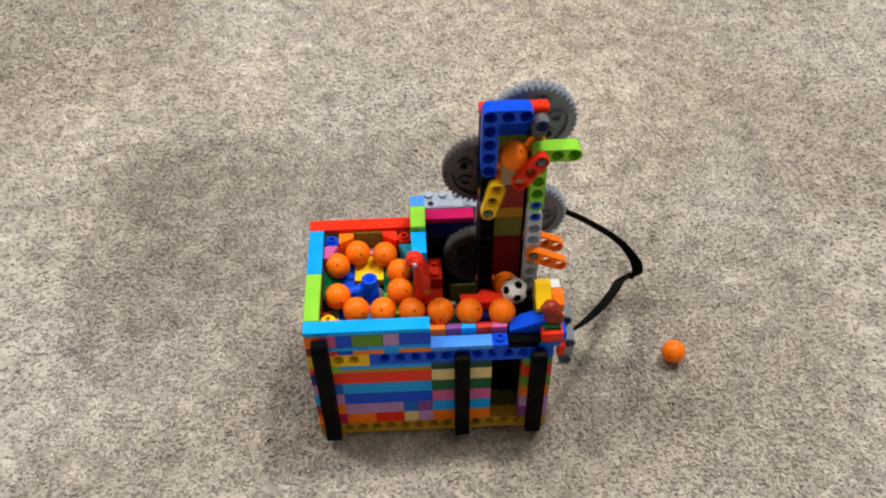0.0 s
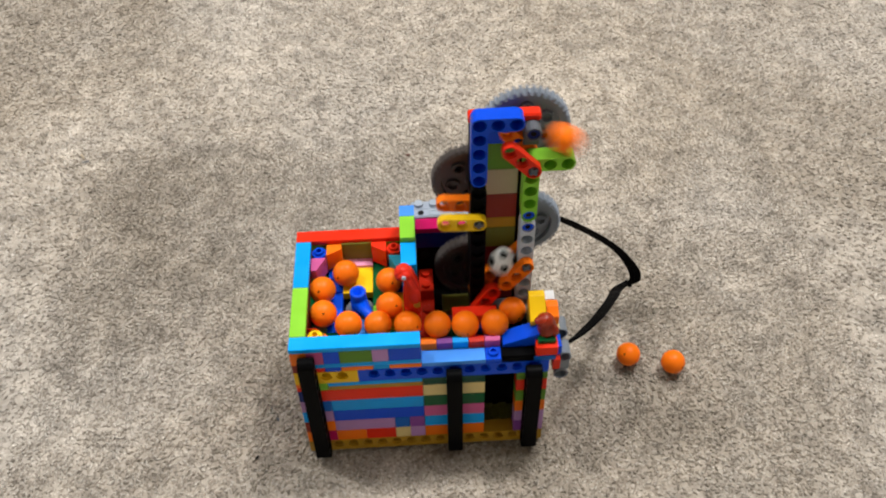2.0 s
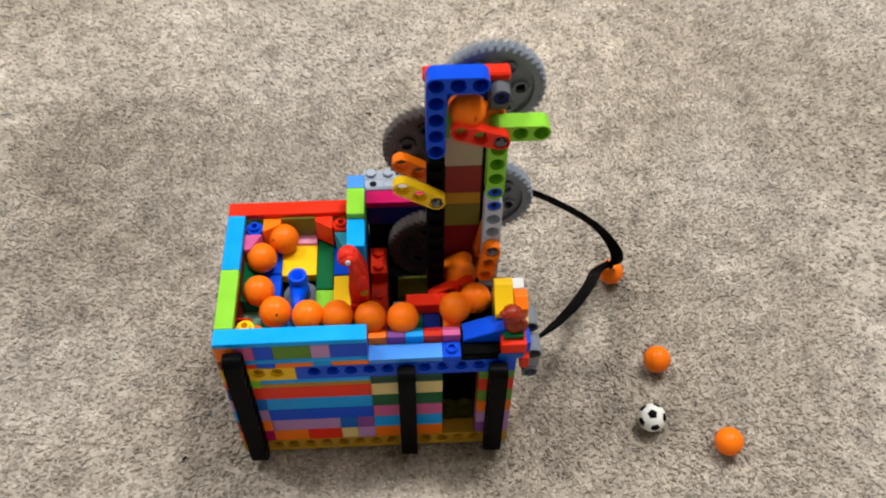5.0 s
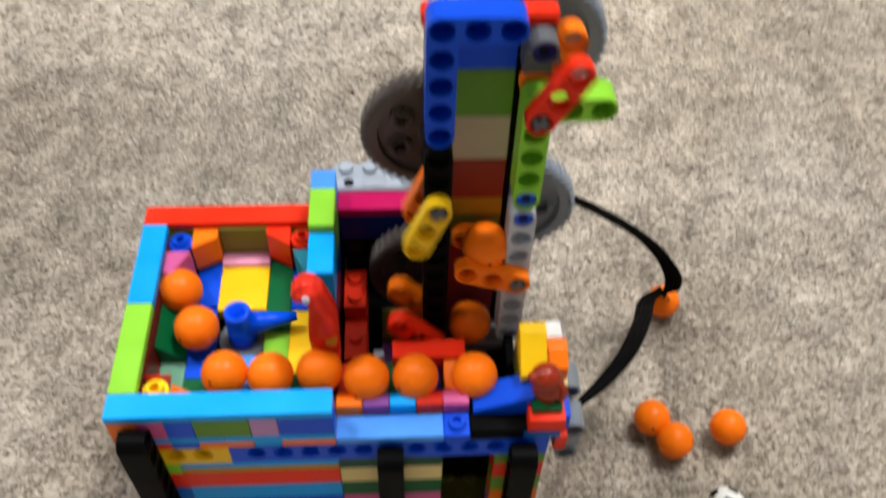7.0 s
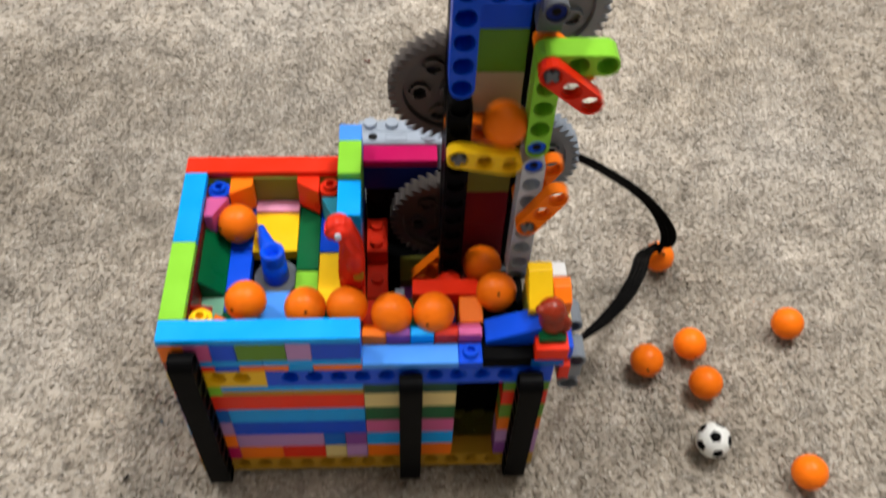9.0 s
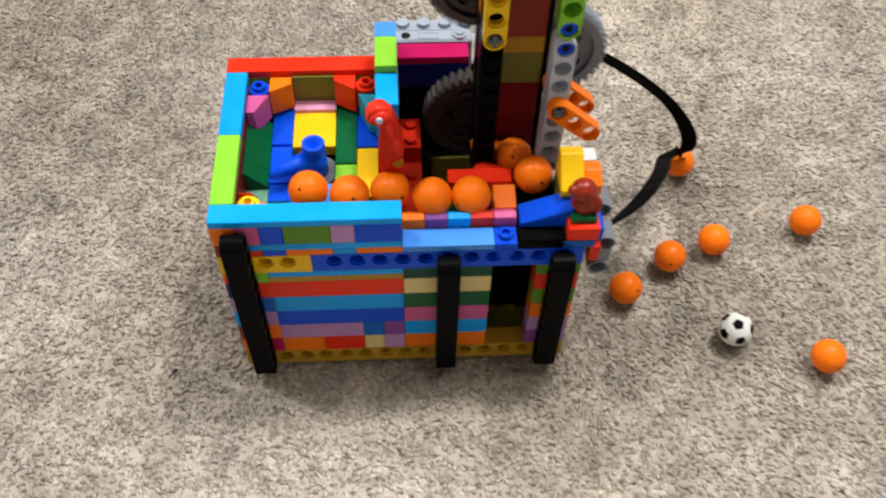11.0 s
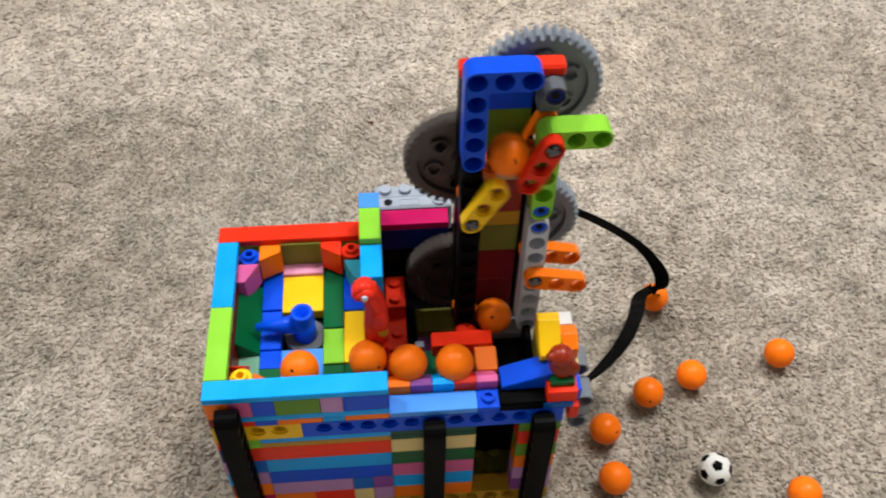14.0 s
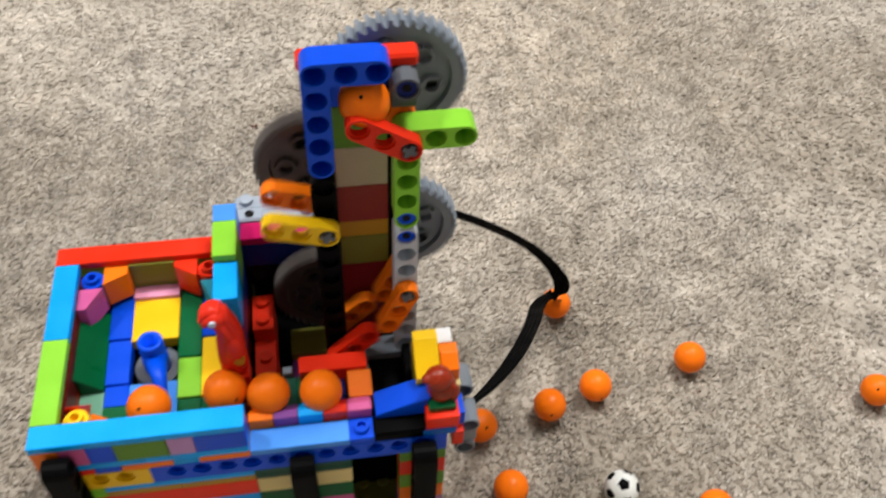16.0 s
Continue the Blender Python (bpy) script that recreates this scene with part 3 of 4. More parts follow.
block("brick", 127.3, 132.5, 23, 29, 84, 93.5, "white", machine)
prism("slope", [(14, 90), (19, 93), (23, 93), (23, 84), (14, 84)], 127.6, 133.6, "orange", machine, plane="yz")
block("brick", 128, 134, 12, 24, 78, 84, "sand", machine)
block("plate", 131, 134.5, 4, 12, 70, 79, "blue", machine)
block("plate", 130, 134, 1, 6, 64, 72, "red", machine)
for x, y, z in ((136.2, 4.0, 70), (135.6, 4.0, 55.5), (135.2, 13.5, 77)):
    beam("connector", [(0, 0)], x, y, z, "steel", machine, "grey round connector with an open end", thick=9.0, blind=5.0)
block("connector_body", 132.4, 139.4, 4.6, 12.8, 59, 66.6, "steel", machine)
block("plate", 132.5, 136, 8, 28, 62, 69, "steel", machine)
block("brick", 128, 134, 8, 28, 20 * P, 78, "iron", machine)

# black legs pinned to the front
for x, n in ((8, 11), (80, 9), (120, 9)):
    leg = beam("leg", [(0, k) for k in range(n)], x + 3.9, -4.0, 5.8, "black", machine, "black beam with holes in its sides used as a leg")
    leg.rotation_euler = (0, 0, radians(90))

# ---------------------------------------------------------------- lift tower
LX, RX = 94.6, 118.6
TY = 37.0
beam("upright", [(0, k) for k in range(12)], LX, TY, 66.9, "black", machine, "black upright beam", blind=1.6)
CORNER = [(0, 0), (0, 1), (0, 2), (0, 3), (0, 4), (1, 4), (2, 4)]
beam("angle_beam", CORNER, LX, TY, 162.9, "blue", machine, "blue right-angled beam at the tower top", blind=6.5)
beam("angle_beam", CORNER, RX, TY, 139.0, "lime", machine, "lime right-angled beam with an arm to the side", blind=6.5)
beam("upright", [(0, k) for k in range(8)], RX, TY, 75, "grey", machine, "pale grey upright beam", blind=5.0)
beam("connector", [(0, 0)], RX, TY + 2, 187, "iron", machine, "grey round connector at the tower top", blind=4.0)
block("cross_plate", LX - 4.6, RX + 4, TY + 8.1, TY + 14.6, 189.6, 193.8, "red", machine, "red plate across the tower top", bevel=0.9)
block("brick", RX - 3.6, RX + 3.6, TY + 8.2, TY + 15, 176, 189.5, "iron", machine)
for z, front in ((139.0, TY), (131.0, TY), (187.0, TY + 2)):
    bm = bmesh.new()
    add_cyl(bm, RX, z, front + 0.9, front + 4, 2.85, 18, axis="y")
    pin = part("pin", bm, M["blue" if z < 150 else "navy"], machine, "blue connecting pin")
    # dark disc painted for the shaded bore of the pin
    bm = bmesh.new()
    add_cyl(bm, RX, z, front + 0.7, front + 1.0, 1.3, 14, axis="y")
    part("pin_hole", bm, M["dark"], pin)
# coloured plates that close the back of the ball shaft
for z0, z1, col in ((62, 86, "wine"), (86, 103, "wine"), (103, 117, "olive"), (117, 124, "gold"), (124, 140, "brown"), (140, 156, "tan"), (156, 172, "leaf"), (172, 186, "blue")):
    block("panel_brick", 98.6, 114.6, 52, 60, z0, z1, col, machine)
for z0, z1 in ((62, 100), (100, 150), (150, 185)):
    block("side_plate", 114.7, 116.4, 52, 60, z0, z1, "black", machine)
    block("side_plate", 91.2, 98.5, 52, 60, z0, z1, "black", machine)

# grey motor behind the back wall
block("motor", 62, 93, 80.5, 93, 84, 99, "stone", machine, "light grey motor housing behind the wall", bevel=0.8)
studs("stud", [(66.5 + 8 * k, 89.6, 99) for k in range(4)], "stone", machine)
for x0, x1, y0, y1 in ((62.6, 92.4, 86.2, 86.5), (72, 80, 81.4, 81.7), (72, 80, 84.6, 84.9), (72, 72.3, 81.6, 84.7), (79.7, 80, 81.6, 84.7)):
    block("motor_groove", x0, x1, y0, y1, 98.8, 99.15, "steel", machine, bevel=0.0)
bm = bmesh.new()
add_cyl(bm, 88, 84, 98.5, 99.6, 3.0, 24)
add_cyl(bm, 88, 84, 99.4, 100.2, 1.6, 12)
part("motor_cap", bm, M["stone"], machine, "round cap on the motor top")
# motor hole drawn flat, its shade put into the colour
bm = bmesh.new()
add_cyl(bm, 67.5, 83.4, 98.9, 99.25, 1.7, 18)
part("motor_hole", bm, M["dark"], machine)
block("motor", 62, 128, 86, 104, 8, 60, "iron", machine, "dark grey motor body")


def gear_mesh(colour, teeth=40):
    bm = bmesh.new()
    seg = teeth * 4
    y0, y1 = -3.0, 3.0

    def ring(rs, y):
        return [bm.verts.new(Vector((rs(k) * math.cos(2 * math.pi * k / seg), y, rs(k) * math.sin(2 * math.pi * k / seg))) * MM) for k in range(seg)]
    tooth = lambda k: (21.2, 21.2, 18.9, 18.9)[k % 4]
    prof = [(tooth, y0), (lambda k: 17.6, y0), (lambda k: 16.4, y0), (lambda k: 16.0, -1.0), *[(lambda k, r=14.6 - 0.8 * j: r, -1.0) for j in range(10)], (lambda k: 4.6, -1.0), (lambda k: 4.4, -4.0), (lambda k: 2.2, -4.0), (lambda k: 2.2, 4.0),
            (lambda k: 4.4, 4.0), (lambda k: 4.6, 1.0), *[(lambda k, r=7.4 + 0.8 * j: r, 1.0) for j in range(10)], (lambda k: 16.0, 1.0), (lambda k: 16.4, y1), (lambda k: 17.6, y1), (tooth, y1)]
    loops = [ring(*p) for p in prof]
    for A, B in zip(loops, loops[1:] + loops[:1]):
        for k in range(seg):
            bm.faces.new((A[k], A[(k + 1) % seg], B[(k + 1) % seg], B[k]))
    bmesh.ops.recalc_face_normals(bm, faces=bm.faces)
    bm.normal_update()
    for k in range(6):
        a = math.pi / 3 * k + 0.3
        spot = Vector((11.0 * math.cos(a), 0, 11.0 * math.sin(a)))
        for side in (-1, 1):
            pick = [f for f in bm.faces if abs(f.normal.y) > 0.9 and f.normal.y * side > 0 and (Vector((f.calc_center_median().x, 0, f.calc_center_median().z)) / MM - spot).length < 3.3]
            up = bmesh.ops.extrude_face_region(bm, geom=pick)
            bmesh.ops.delete(bm, geom=pick, context="FACES")
            top = [f for f in up["geom"] if isinstance(f, bmesh.types.BMFace)]
            bmesh.ops.translate(bm, vec=Vector((0, side * 1.7 * MM, 0)), verts=[v for v in up["geom"] if isinstance(v, bmesh.types.BMVert)])
            bm.normal_update()
            inner = [f for f in top if (Vector((f.calc_center_median().x, 0, f.calc_center_median().z)) / MM - spot).length < 2.4]
            down = bmesh.ops.extrude_face_region(bm, geom=inner)
            bmesh.ops.delete(bm, geom=inner, context="FACES")
            bmesh.ops.translate(bm, vec=Vector((0, side * -2.2 * MM, 0)), verts=[v for v in down["geom"] if isinstance(v, bmesh.types.BMVert)])
            # every second pocket floor is painted dark, as a shaded hole
            for f in down["geom"]:
                if isinstance(f, bmesh.types.BMFace):
                    f.material_index = k % 2
            bm.normal_update()
    me = bpy.data.meshes.new("gear")
    bm.normal_update()
    bm.to_mesh(me)
    bm.free()
    me.materials.append(M[colour])
    me.materials.append(M["dark"])
    return me


GEAR = {"greygear": gear_mesh("greygear"), "darkgear": gear_mesh("darkgear")}
SHAFTS = []


def lift_shaft(x, z, front, back, gear, gear_y, turn, spin):
    """A cross shaft with a pair of paddles and its gear; turn: degrees at 14.0 s."""
    bm = bmesh.new()
    add_box(bm, -2.2, 2.2, 32.2, gear_y + 5, -0.8, 0.8, 0.1)
    add_box(bm, -0.8, 0.8, 32.22, gear_y + 4.98, -2.2, 2.2, 0.1)
    shaft = part("paddle_shaft", bm, M["iron"], machine, "grey cross axle carrying paddles and a gear")
    beam("paddle", [(0, 0), (1, 0), (2, 0)], 0, 32.5, 0, front, shaft, "thin " + front + " paddle beam", thick=4.2)
    beam("paddle", [(0, 0), (1, 0), (2, 0)], 0, 45.6, 0, back, shaft, "thin " + back + " paddle beam", thick=4.4)
    g = new("gear", GEAR[gear])
    g.parent = shaft
    g.location = (0, gear_y * MM, 0)
    tagged(g, "large grey toothed gear wheel")
    SHAFTS.append((shaft, x, z, turn, spin))


SPIN = 230.4
lift_shaft(LX, 75, "red", "orange", "darkgear", 66, 306, SPIN)
lift_shaft(RX, 107, "orange", "orange", "greygear", 66, -12, -SPIN)
lift_shaft(LX, 139, "yellow", "orange", "darkgear", 66, 61.5, SPIN)
lift_shaft(RX, 171, "red", "orange", "greygear", 66, -112, -SPIN)

# the stirrer in the tray
bm = bmesh.new()
add_cyl(bm, 0, 0, -6, 3.0, 4.6, 22, 4.2)
add_cyl(bm, 0, 1.2, 0.5, 18, 4.3, 18, 1.3, axis="x")
seg = 22
rg = [[bm.verts.new(Vector((r * math.cos(2 * math.pi * k / seg), r * math.sin(2 * math.pi * k / seg), q)) * MM) for k in range(seg)] for r, q in ((4.2, 2.5), (4.2, 8.2), (3.9, 8.6), (2.6, 8.6), (2.4, 3))]
for a, b in zip(rg, rg[1:]):
    for k in range(seg):
        bm.faces.new((a[k], a[(k + 1) % seg], b[(k + 1) % seg], b[k]))
bm.faces.new(rg[-1])
bmesh.ops.recalc_face_normals(bm, faces=bm.faces)
stirrer = part("stirrer", bm, M["blue"], machine, "dark blue turning stirrer arm", True)
bm = bmesh.new()
add_cyl(bm, 33, 39, 68, 73.5, 7.8, 28)
part("turntable", bm, M["iron"], machine, "dark grey round turntable under the stirrer")


# flat cable
def ribbon(pts, sides, half):
    bm = bmesh.new()
    pts = [Vector(p) for p in pts]
    sides = [Vector(s_).normalized() for s_ in sides]
    n = len(pts)
    path, sd = [], []
    for i in range(n - 1):
        p0, p1, p2, p3 = pts[max(i - 1, 0)], pts[i], pts[i + 1], pts[min(i + 2, n - 1)]
        for k in range(12):
            t = k / 12
            path.append(0.5 * ((2 * p1) + (p2 - p0) * t + (2 * p0 - 5 * p1 + 4 * p2 - p3) * t * t + (3 * p1 - p0 - 3 * p2 + p3) * t ** 3))
            sd.append(sides[i].lerp(sides[i + 1], t).normalized())
    path.append(pts[-1])
    sd.append(sides[-1])
    prof = []
    for j in range(4):
        c = (-0.75 + 0.5 * j) * half
        prof += [(c - 0.24 * half, 0.25), (c - 0.12 * half, 0.7), (c + 0.12 * half, 0.7), (c + 0.24 * half, 0.25)]
    prof += [(-a, -b) for a, b in prof]
    loops = []
    for i, p in enumerate(path):
        d = (path[min(i + 1, len(path) - 1)] - path[max(i - 1, 0)]).normalized()
        s_ = (sd[i] - d * sd[i].dot(d)).normalized()
        u = s_.cross(d)
        loops.append([bm.verts.new((p + s_ * a + u * b) * MM) for a, b in prof])
    m = len(prof)
    for A, B in zip(loops, loops[1:]):
        for k in range(m):
            bm.faces.new((A[k], A[(k + 1) % m], B[(k + 1) % m], B[k]))
    bm.faces.new(loops[0])
    bm.faces.new(loops[-1][::-1])
    bmesh.ops.recalc_face_normals(bm, faces=bm.faces)
    return bm


part("cable", ribbon([(124, 88, 93), (146, 92, 80), (166, 95, 64), (181, 96, 50), (190, 95, 39), (195.5, 94, 29), (196.5, 94, 21), (192, 95, 17), (185, 88, 21), (174, 63, 41), (161, 39, 57), (149, 24, 63), (138, 14, 66)],
                     [(0.3, -0.5, 0.7), (0.3, -0.5, 0.7), (0.35, -0.5, 0.65), (0.4, -0.5, 0.55), (0.5, -0.4, 0.45), (0.7, -0.2, 0.3), (0.9, 0.0, 0.3), (0.8, -0.3, 0.4), (0.75, -0.4, 0.4), (0.7, -0.4, 0.5), (0.7, -0.5, 0.55), (0.6, -0.4, 0.7), (0.4, -0.2, 0.9)], 3.5),
     M["cable"], machine, "flat black four-core cable looping to the carpet")


# ---------------------------------------------------------------- balls
def ball_mesh():
    bm = bmesh.new()
    bmesh.ops.create_icosphere(bm, subdivisions=4, radius=7 * MM)
    d = Vector((0.25, -0.75, 0.6)).normalized()
    for f in bm.faces:
        f.smooth = True
    # moulding hole: a small disc painted dark as its shade
    bm2 = bmesh.ops.create_cone(bm, cap_ends=True, segments=12, radius1=0.55 * MM, radius2=0.55 * MM, depth=0.4 * MM)
    m = Matrix.Translation(d * 6.86 * MM) @ d.to_track_quat("Z", "Y").to_matrix().to_4x4()
    bmesh.ops.transform(bm, matrix=m, verts=bm2["verts"])
    for f in {f for v in bm2["verts"] for f in v.link_faces}:
        f.material_index = 1
    me = bpy.data.meshes.new("ball")
    bm.to_mesh(me)
    bm.free()
    me.materials.append(M["ball"])
    me.materials.append(M["dark"])
    return me


BALL = ball_mesh()


def orange_ball():
    ob = new("ball", BALL)
    return tagged(ob, "small smooth orange plastic ball", "ball", "balls of the machine")


def soccer_ball():
    bm = bmesh.new()
    bmesh.ops.create_icosphere(bm, subdivisions=6, radius=7 * MM)
    probe = bmesh.new()
    bmesh.ops.create_icosphere(probe, subdivisions=1, radius=1)
    dirs = [v.co.normalized() for v in probe.verts]
    probe.free()
    for f in bm.faces:
        c = f.calc_center_median().normalized()
        f.smooth = True
        best = max(dirs, key=lambda d: d.dot(c))
        others = sorted((d for d in dirs if d is not best), key=lambda d: -d.dot(best))[:5]
        edge = max((o - best * o.dot(best)).normalized().dot(c) for o in others)
        f.material_index = 1 if edge < 0.285 and best.dot(c) > 0.9 else 0
    return tagged(part("toy_football", bm, [M["ballwhite"], M["black"]]), "small white toy football with black patches", "ball")


football = soccer_ball()

# ---------------------------------------------------------------- what moves
BEAT, FIRST = 1.5644, 0.34
# the way of one ball through the lift: seconds from its throw, x, y, z in mm
LIFT = [(-3.02, 112, 28, 80), (-2.9, 109, 36, 77), (-2.8, 106.3, 41, 76.8), (-1.68, 106.3, 41, 76.7), (-1.53, 105.9, 41, 93.7), (-1.47, 107.3, 41, 104.2), (-1.3, 109.2, 41, 111.9), (-1.16, 109.2, 41, 115.7),
        (-0.92, 111.6, 41, 128.1), (-0.73, 109.2, 41, 143.4), (-0.42, 106.3, 41, 162.5), (-0.34, 106.3, 41, 169.2), (-0.15, 105.9, 41, 176.9), (0.0, 107.3, 41, 182.6), (0.035, 116.8, 41, 185.5), (0.083, 133, 41.5, 182.5), (0.133, 149, 43, 167), (0.183, 167, 44.5, 128.5), (0.233, 183.5, 45.5, 65), (0.268, 192, 45, 7)]
# throws come a touch early or late
JITTER = {0: -0.02, 1: 0.01, 2: 0.012, 5: -0.012, 6: -0.03, 8: 0.012}
# each ball: number of its throw, its places in the tray (seconds, x, y), and on the carpet after the throw
QUEUE = [
    (3, [(0, 102, 17), (0.5, 100, 17), (0.8, 106, 18), (1.0, 112, 27), (1.5, 112, 28)], [(5.7, 181, 42), (16, 182, 45)]),
    (4, [(0, 85, 18), (0.5, 86, 17), (1.0, 87, 18), (1.5, 94, 17), (2.0, 102, 18), (2.5, 111, 28), (3.0, 109, 28), (3.5, 113, 26)],
     [(7.0, 188, 32), (7.4, 204, 31), (9.98, 204, 31), (10.1, 250, 44), (10.2, 283, 43), (10.8, 327, 34), (16, 327, 34)]),
    (5, [(0, 70, 19), (0.5, 71, 18), (1.0, 72, 18), (1.5, 80, 17), (2.0, 87, 18), (2.5, 89, 17), (3.0, 92, 16), (3.5, 102, 17), (4.0, 112, 23), (4.5, 110, 28), (5.1, 112, 28)], [(8.5, 194, 47), (8.7, 201, 50), (16, 204, 52)]),
    (6, [(0, 55, 20), (0.5, 57, 19), (1.0, 57, 19), (1.5, 64, 18), (2.0, 73, 19), (2.5, 74, 18), (3.0, 77, 17), (3.5, 88, 18), (4.0, 88, 18), (4.5, 88, 17), (5.3, 110, 26), (6.6, 112, 28)],
     [(10.0, 190, 33), (10.2, 167, 27), (10.6, 159, 27), (14.8, 158, 27), (14.9, 152, 37), (15.05, 151, 39), (16, 151, 39)]),
    (7, [(0, 40, 21), (0.5, 43, 20), (1.0, 43, 22), (1.5, 49, 20), (2.0, 58, 20), (2.5, 58, 21), (3.0, 62, 20), (3.5, 74, 18), (4.0, 73, 19), (4.5, 73, 18), (5.4, 88, 17), (6.8, 104, 17), (7.0, 106, 17), (7.4, 112, 26), (8.1, 112, 28)],
     [(12.0, 345, -70), (16, 345, -70)]),
    (8, [(0, 26, 22), (0.5, 29, 21), (1.0, 29, 22), (1.5, 35, 20), (2.0, 43, 21), (2.5, 45, 21), (3.0, 48, 21), (3.5, 59, 20), (4.0, 59, 20), (4.5, 59, 19), (5.4, 74, 18), (6.8, 88, 17), (7.4, 88, 17), (8.5, 107, 18), (9.0, 110, 26), (9.5, 110, 25)],
     [(13.3, 172, 12), (13.6, 158, 3), (14.84, 158, 4), (14.95, 150, -10), (15.2, 147, -16), (16, 147, -16)]),
    (9, [(0, 16, 32), (0.5, 15, 33), (1.0, 15, 28), (1.5, 21, 24), (2.0, 28, 22), (2.5, 31, 22), (3.0, 33, 21), (3.5, 44, 19), (4.0, 45, 20), (4.5, 45, 20), (5.4, 59, 19), (6.8, 73, 17), (7.5, 74, 17), (9.0, 88, 16), (9.5, 89, 17), (10.0, 104, 18), (10.2, 111, 26), (11.2, 112, 28)],
     [(14.8, 172, 30), (14.9, 161, 14), (15.05, 158, 10), (16, 158, 10)]),
    (10, [(0, 15, 54), (0.5, 14, 50), (1.0, 15, 47), (1.5, 14, 37), (2.0, 15, 30), (2.5, 17, 28), (3.0, 18, 23), (3.5, 30, 21), (4.0, 29, 21), (4.5, 31, 21), (5.4, 45, 20), (6.8, 59, 20), (7.5, 59, 20), (9.0, 74, 16), (9.5, 74, 17), (10.2, 88, 17), (11.2, 89, 17), (11.6, 104, 18), (11.9, 112, 28), (12.5, 113, 29)], []),
    (None, [(0, 26, 63), (0.5, 27, 61), (1.0, 27, 68), (1.5, 14, 55), (2.0, 14, 46), (2.5, 14, 43), (3.0, 14, 37), (3.5, 17, 32), (4.0, 16, 33), (4.5, 17, 28), (5.4, 31, 21), (6.8, 44, 19), (7.5, 45, 19), (9.0, 59, 19), (9.5, 60, 20), (10.2, 75, 17), (11.3, 75, 17), (11.8, 88, 16), (12.5, 89, 16), (16, 88, 16)], []),
    (None, [(0, 41, 61), (0.5, 42, 61), (1.0, 41, 65), (1.5, 30, 58), (2.0, 26, 57), (2.5, 13, 62), (3.0, 14, 55), (3.5, 14, 49), (4.0, 14, 48), (4.5, 15, 42), (5.4, 17, 30), (6.8, 30, 20), (7.5, 31, 20), (9.0, 45, 19), (9.5, 46, 19), (10.2, 61, 21), (11.3, 60, 20), (11.8, 72, 17), (12.5, 72, 17), (16, 71, 17)], []),
    (None, [(0, 49, 48), (0.5, 48, 45), (1.0, 49, 46), (1.5, 48, 48), (2.0, 49, 50), (2.5, 28, 66), (3.0, 25, 65), (3.5, 21, 63), (4.0, 21, 63), (4.5, 19, 61), (5.4, 14, 48), (6.8, 20, 38), (7.0, 20, 37), (7.5, 18, 37), (8.0, 20, 30), (8.5, 25, 20), (9.0, 25, 22), (9.5, 32, 20), (10.2, 46, 19), (11.3, 46, 19), (11.8, 57, 20), (12.5, 57, 20), (16, 57, 20)], []),
    (None, [(0, 49, 34), (0.5, 48, 31), (1.0, 50, 32), (1.5, 48, 34), (2.0, 49, 33), (2.5, 42, 63), (3.0, 37, 61), (3.5, 33, 55), (4.0, 34, 57), (4.5, 33, 68), (5.4, 18, 62), (6.8, 13, 54), (7.0, 13, 52), (7.5, 13, 55), (7.8, 15, 46), (8.0, 17, 41), (8.5, 18, 42), (9.0, 19, 56), (9.3, 15, 40), (9.5, 18, 26), (10.2, 28, 22), (11.8, 32, 20), (12.5, 32, 18), (16, 33, 17)], []),
]


def ball_rows(throw, tray, carpet, lift=LIFT):
    """Rows of seconds, x, y, z for one ball: tray, lift, throw and carpet."""
    rows = [(t, x, y, 83.0 if x < 108 else 81.0) for t, x, y in tray]
    if throw is not None:
        at = FIRST + BEAT * throw + JITTER.get(throw, 0.0)
        first = rows[-1][0] if rows else -1
        rows += [(at + d, x, y, z) for d, x, y, z in lift if at + d > max(first + 0.04, 0.0) and at + d < 15.99]
        if at + 0.27 < 16:
            last = carpet[0] if carpet else None
            if last and last[0] - (at + 0.26) > 0.3:
                rows.append((at + 0.38, 0.6 * 188 + 0.4 * last[1], 0.6 * 46 + 0.4 * last[2], 14.0))
                rows.append((at + 0.5, 0.3 * 188 + 0.7 * last[1], 0.3 * 46 + 0.7 * last[2], 7.0))
            rows += [(t, x, y, 7.0) for t, x, y in carpet]
    if rows[-1][0] < 16:
        rows.append((16.0, *rows[-1][1:]))
    return rows


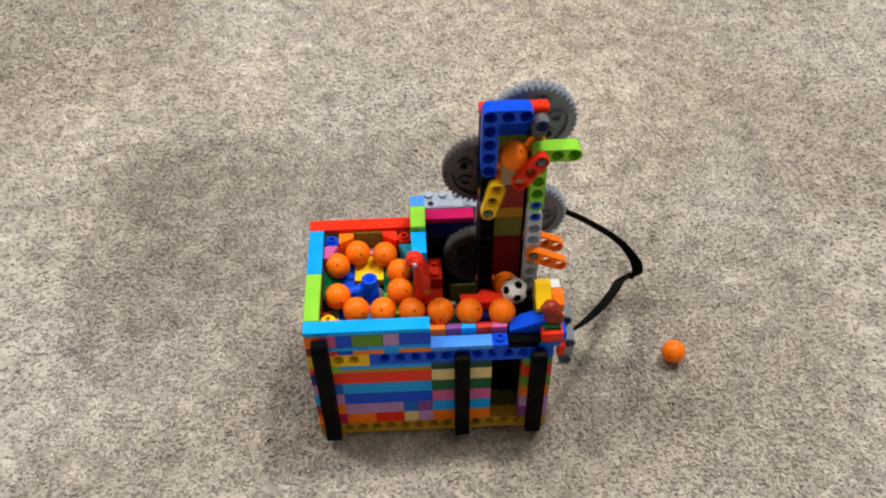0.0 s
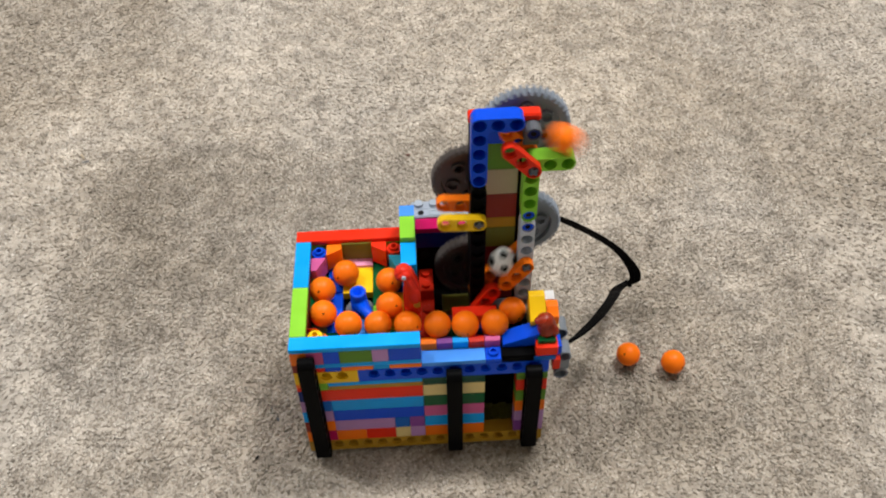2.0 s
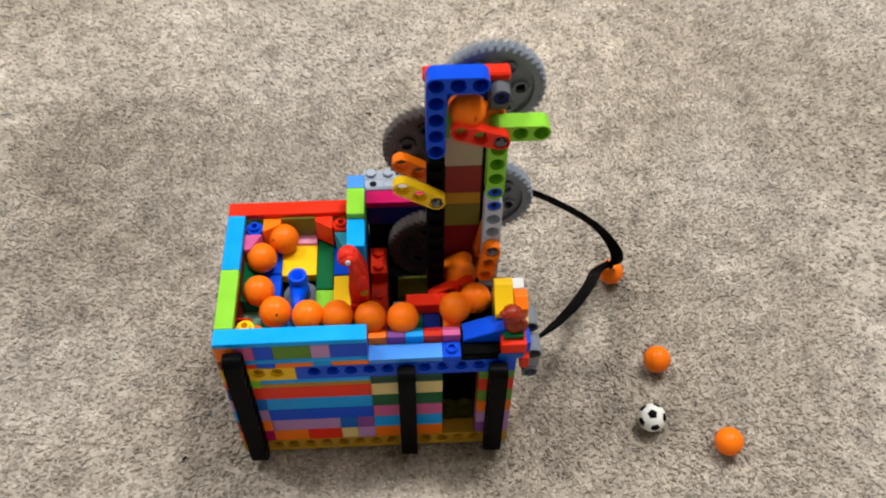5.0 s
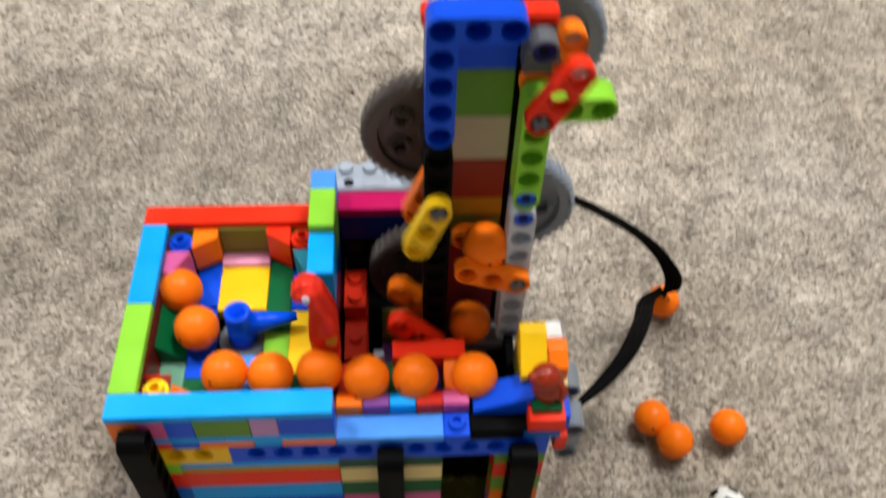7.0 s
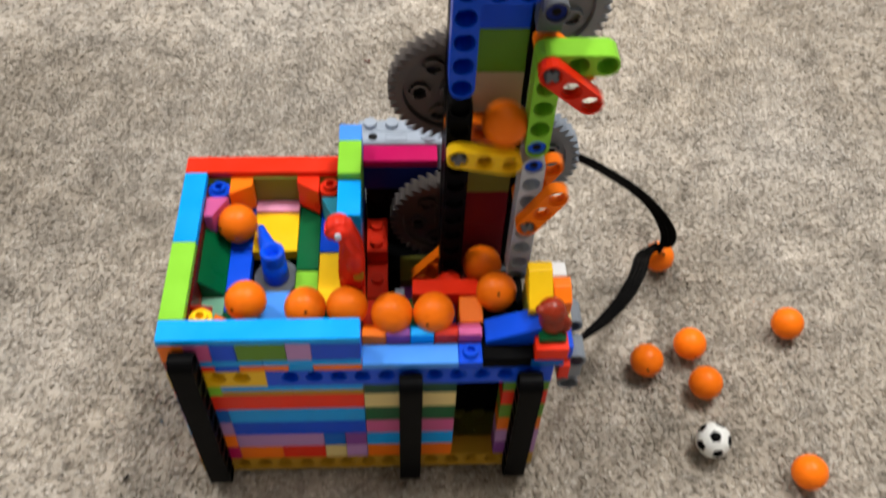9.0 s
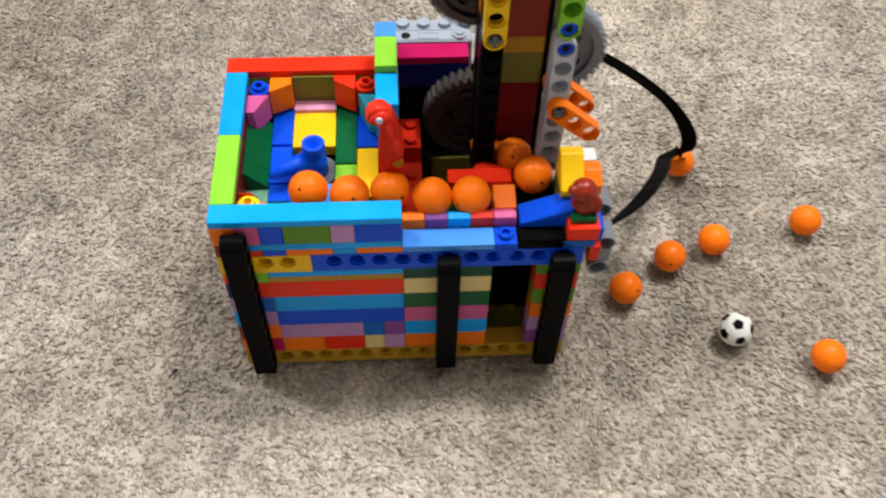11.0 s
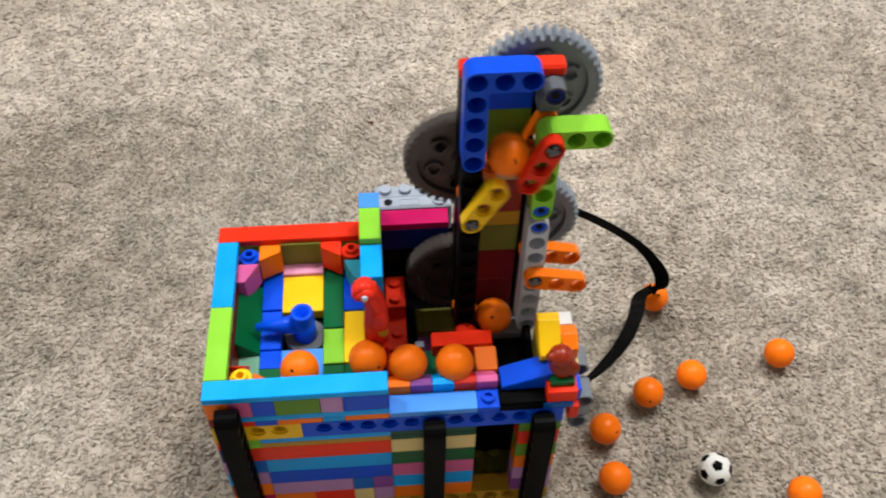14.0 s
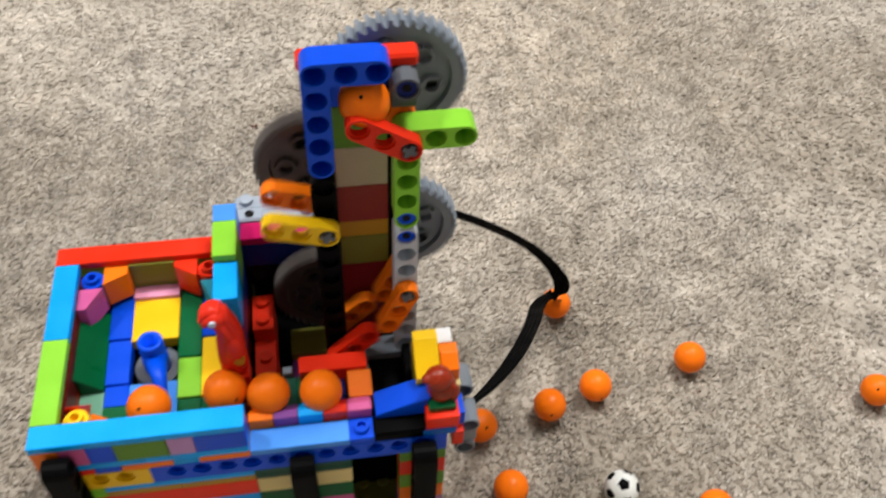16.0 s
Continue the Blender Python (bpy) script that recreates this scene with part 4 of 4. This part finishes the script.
def key_ball(ob, rows, seed):
    rng = random.Random(seed)
    base = [rng.uniform(-25, 25) for _ in range(3)]
    roll, out, last = 0.0, [], None
    for t, x, y, z in rows:
        if last is not None:
            roll += max(-70.0, min(70.0, (x - last[0]) / 7.0 * 57.3 * 0.45))
        last = (x, y)
        out.append((t, pose(x * MM, y * MM, z * MM, 0, roll, 0) @ pose(0, 0, 0, *base)))
    walk(ob, out)


def motions():
    times = [round(0.2 * k, 2) for k in range(81)]
    for shaft, x, z, turn, spin in SHAFTS:
        walk(shaft, [(t, pose(x * MM, 0, z * MM, 0, -(turn + spin * (t - 14.0)), 0)) for t in times])
    walk(stirrer, [(t, pose(33 * MM, 39 * MM, 80 * MM, 0, 0, 90 + SPIN * (t - 13.6))) for t in times])
    for i, (throw, tray, carpet) in enumerate(QUEUE):
        key_ball(orange_ball(), ball_rows(throw, tray, carpet), i)
    # ball already lifted when the clip begins, the one behind it, and the one on the carpet
    first = [(0.0, 106.3, 41, 169.2)] + [(FIRST + JITTER[0] + d, x, y, z) for d, x, y, z in LIFT if FIRST + d > 0.08]
    first += [(0.72, 192, 44, 14), (0.85, 187, 48, 7), (1.5, 186, 49, 7), (2.15, 186, 49, 7), (2.5, 196, 98, 7), (16.0, 197, 98, 7)]
    key_ball(orange_ball(), first, 21)
    second = [(0.0, 106.3, 41, 76.8)] + [(FIRST + JITTER[1] + BEAT + d, x, y, z) for d, x, y, z in LIFT if FIRST + BEAT + d > 0.05]
    second += [(2.3, 212, 14, 12), (2.5, 233, -8, 7), (3.5, 236, -10, 7), (16.0, 237, -9, 7)]
    key_ball(orange_ball(), second, 22)
    third = [(0, 211, 42), (3.5, 211, 41), (7.0, 210, 37), (8.4, 210, 38), (8.5, 221, 51), (8.7, 243, 59), (9.0, 247, 60), (16, 250, 61)]
    key_ball(orange_ball(), [(t, x, y, 7.0) for t, x, y in third], 23)
    at = FIRST + JITTER[2] + 2 * BEAT
    kick = [(0.0, 110, 31, 83), (0.4, 110, 30, 82), (0.7, 107, 37, 77), (0.9, 106.3, 41, 76.8)]
    kick += [(at + d, x, y, z) for d, x, y, z in LIFT if d > -1.7]
    kick += [(3.9, 196, 28, 12), (4.0, 199, 11, 7), (4.6, 201, 5, 7), (16.0, 202, 4, 7)]
    key_ball(football, kick, 24)


motions()
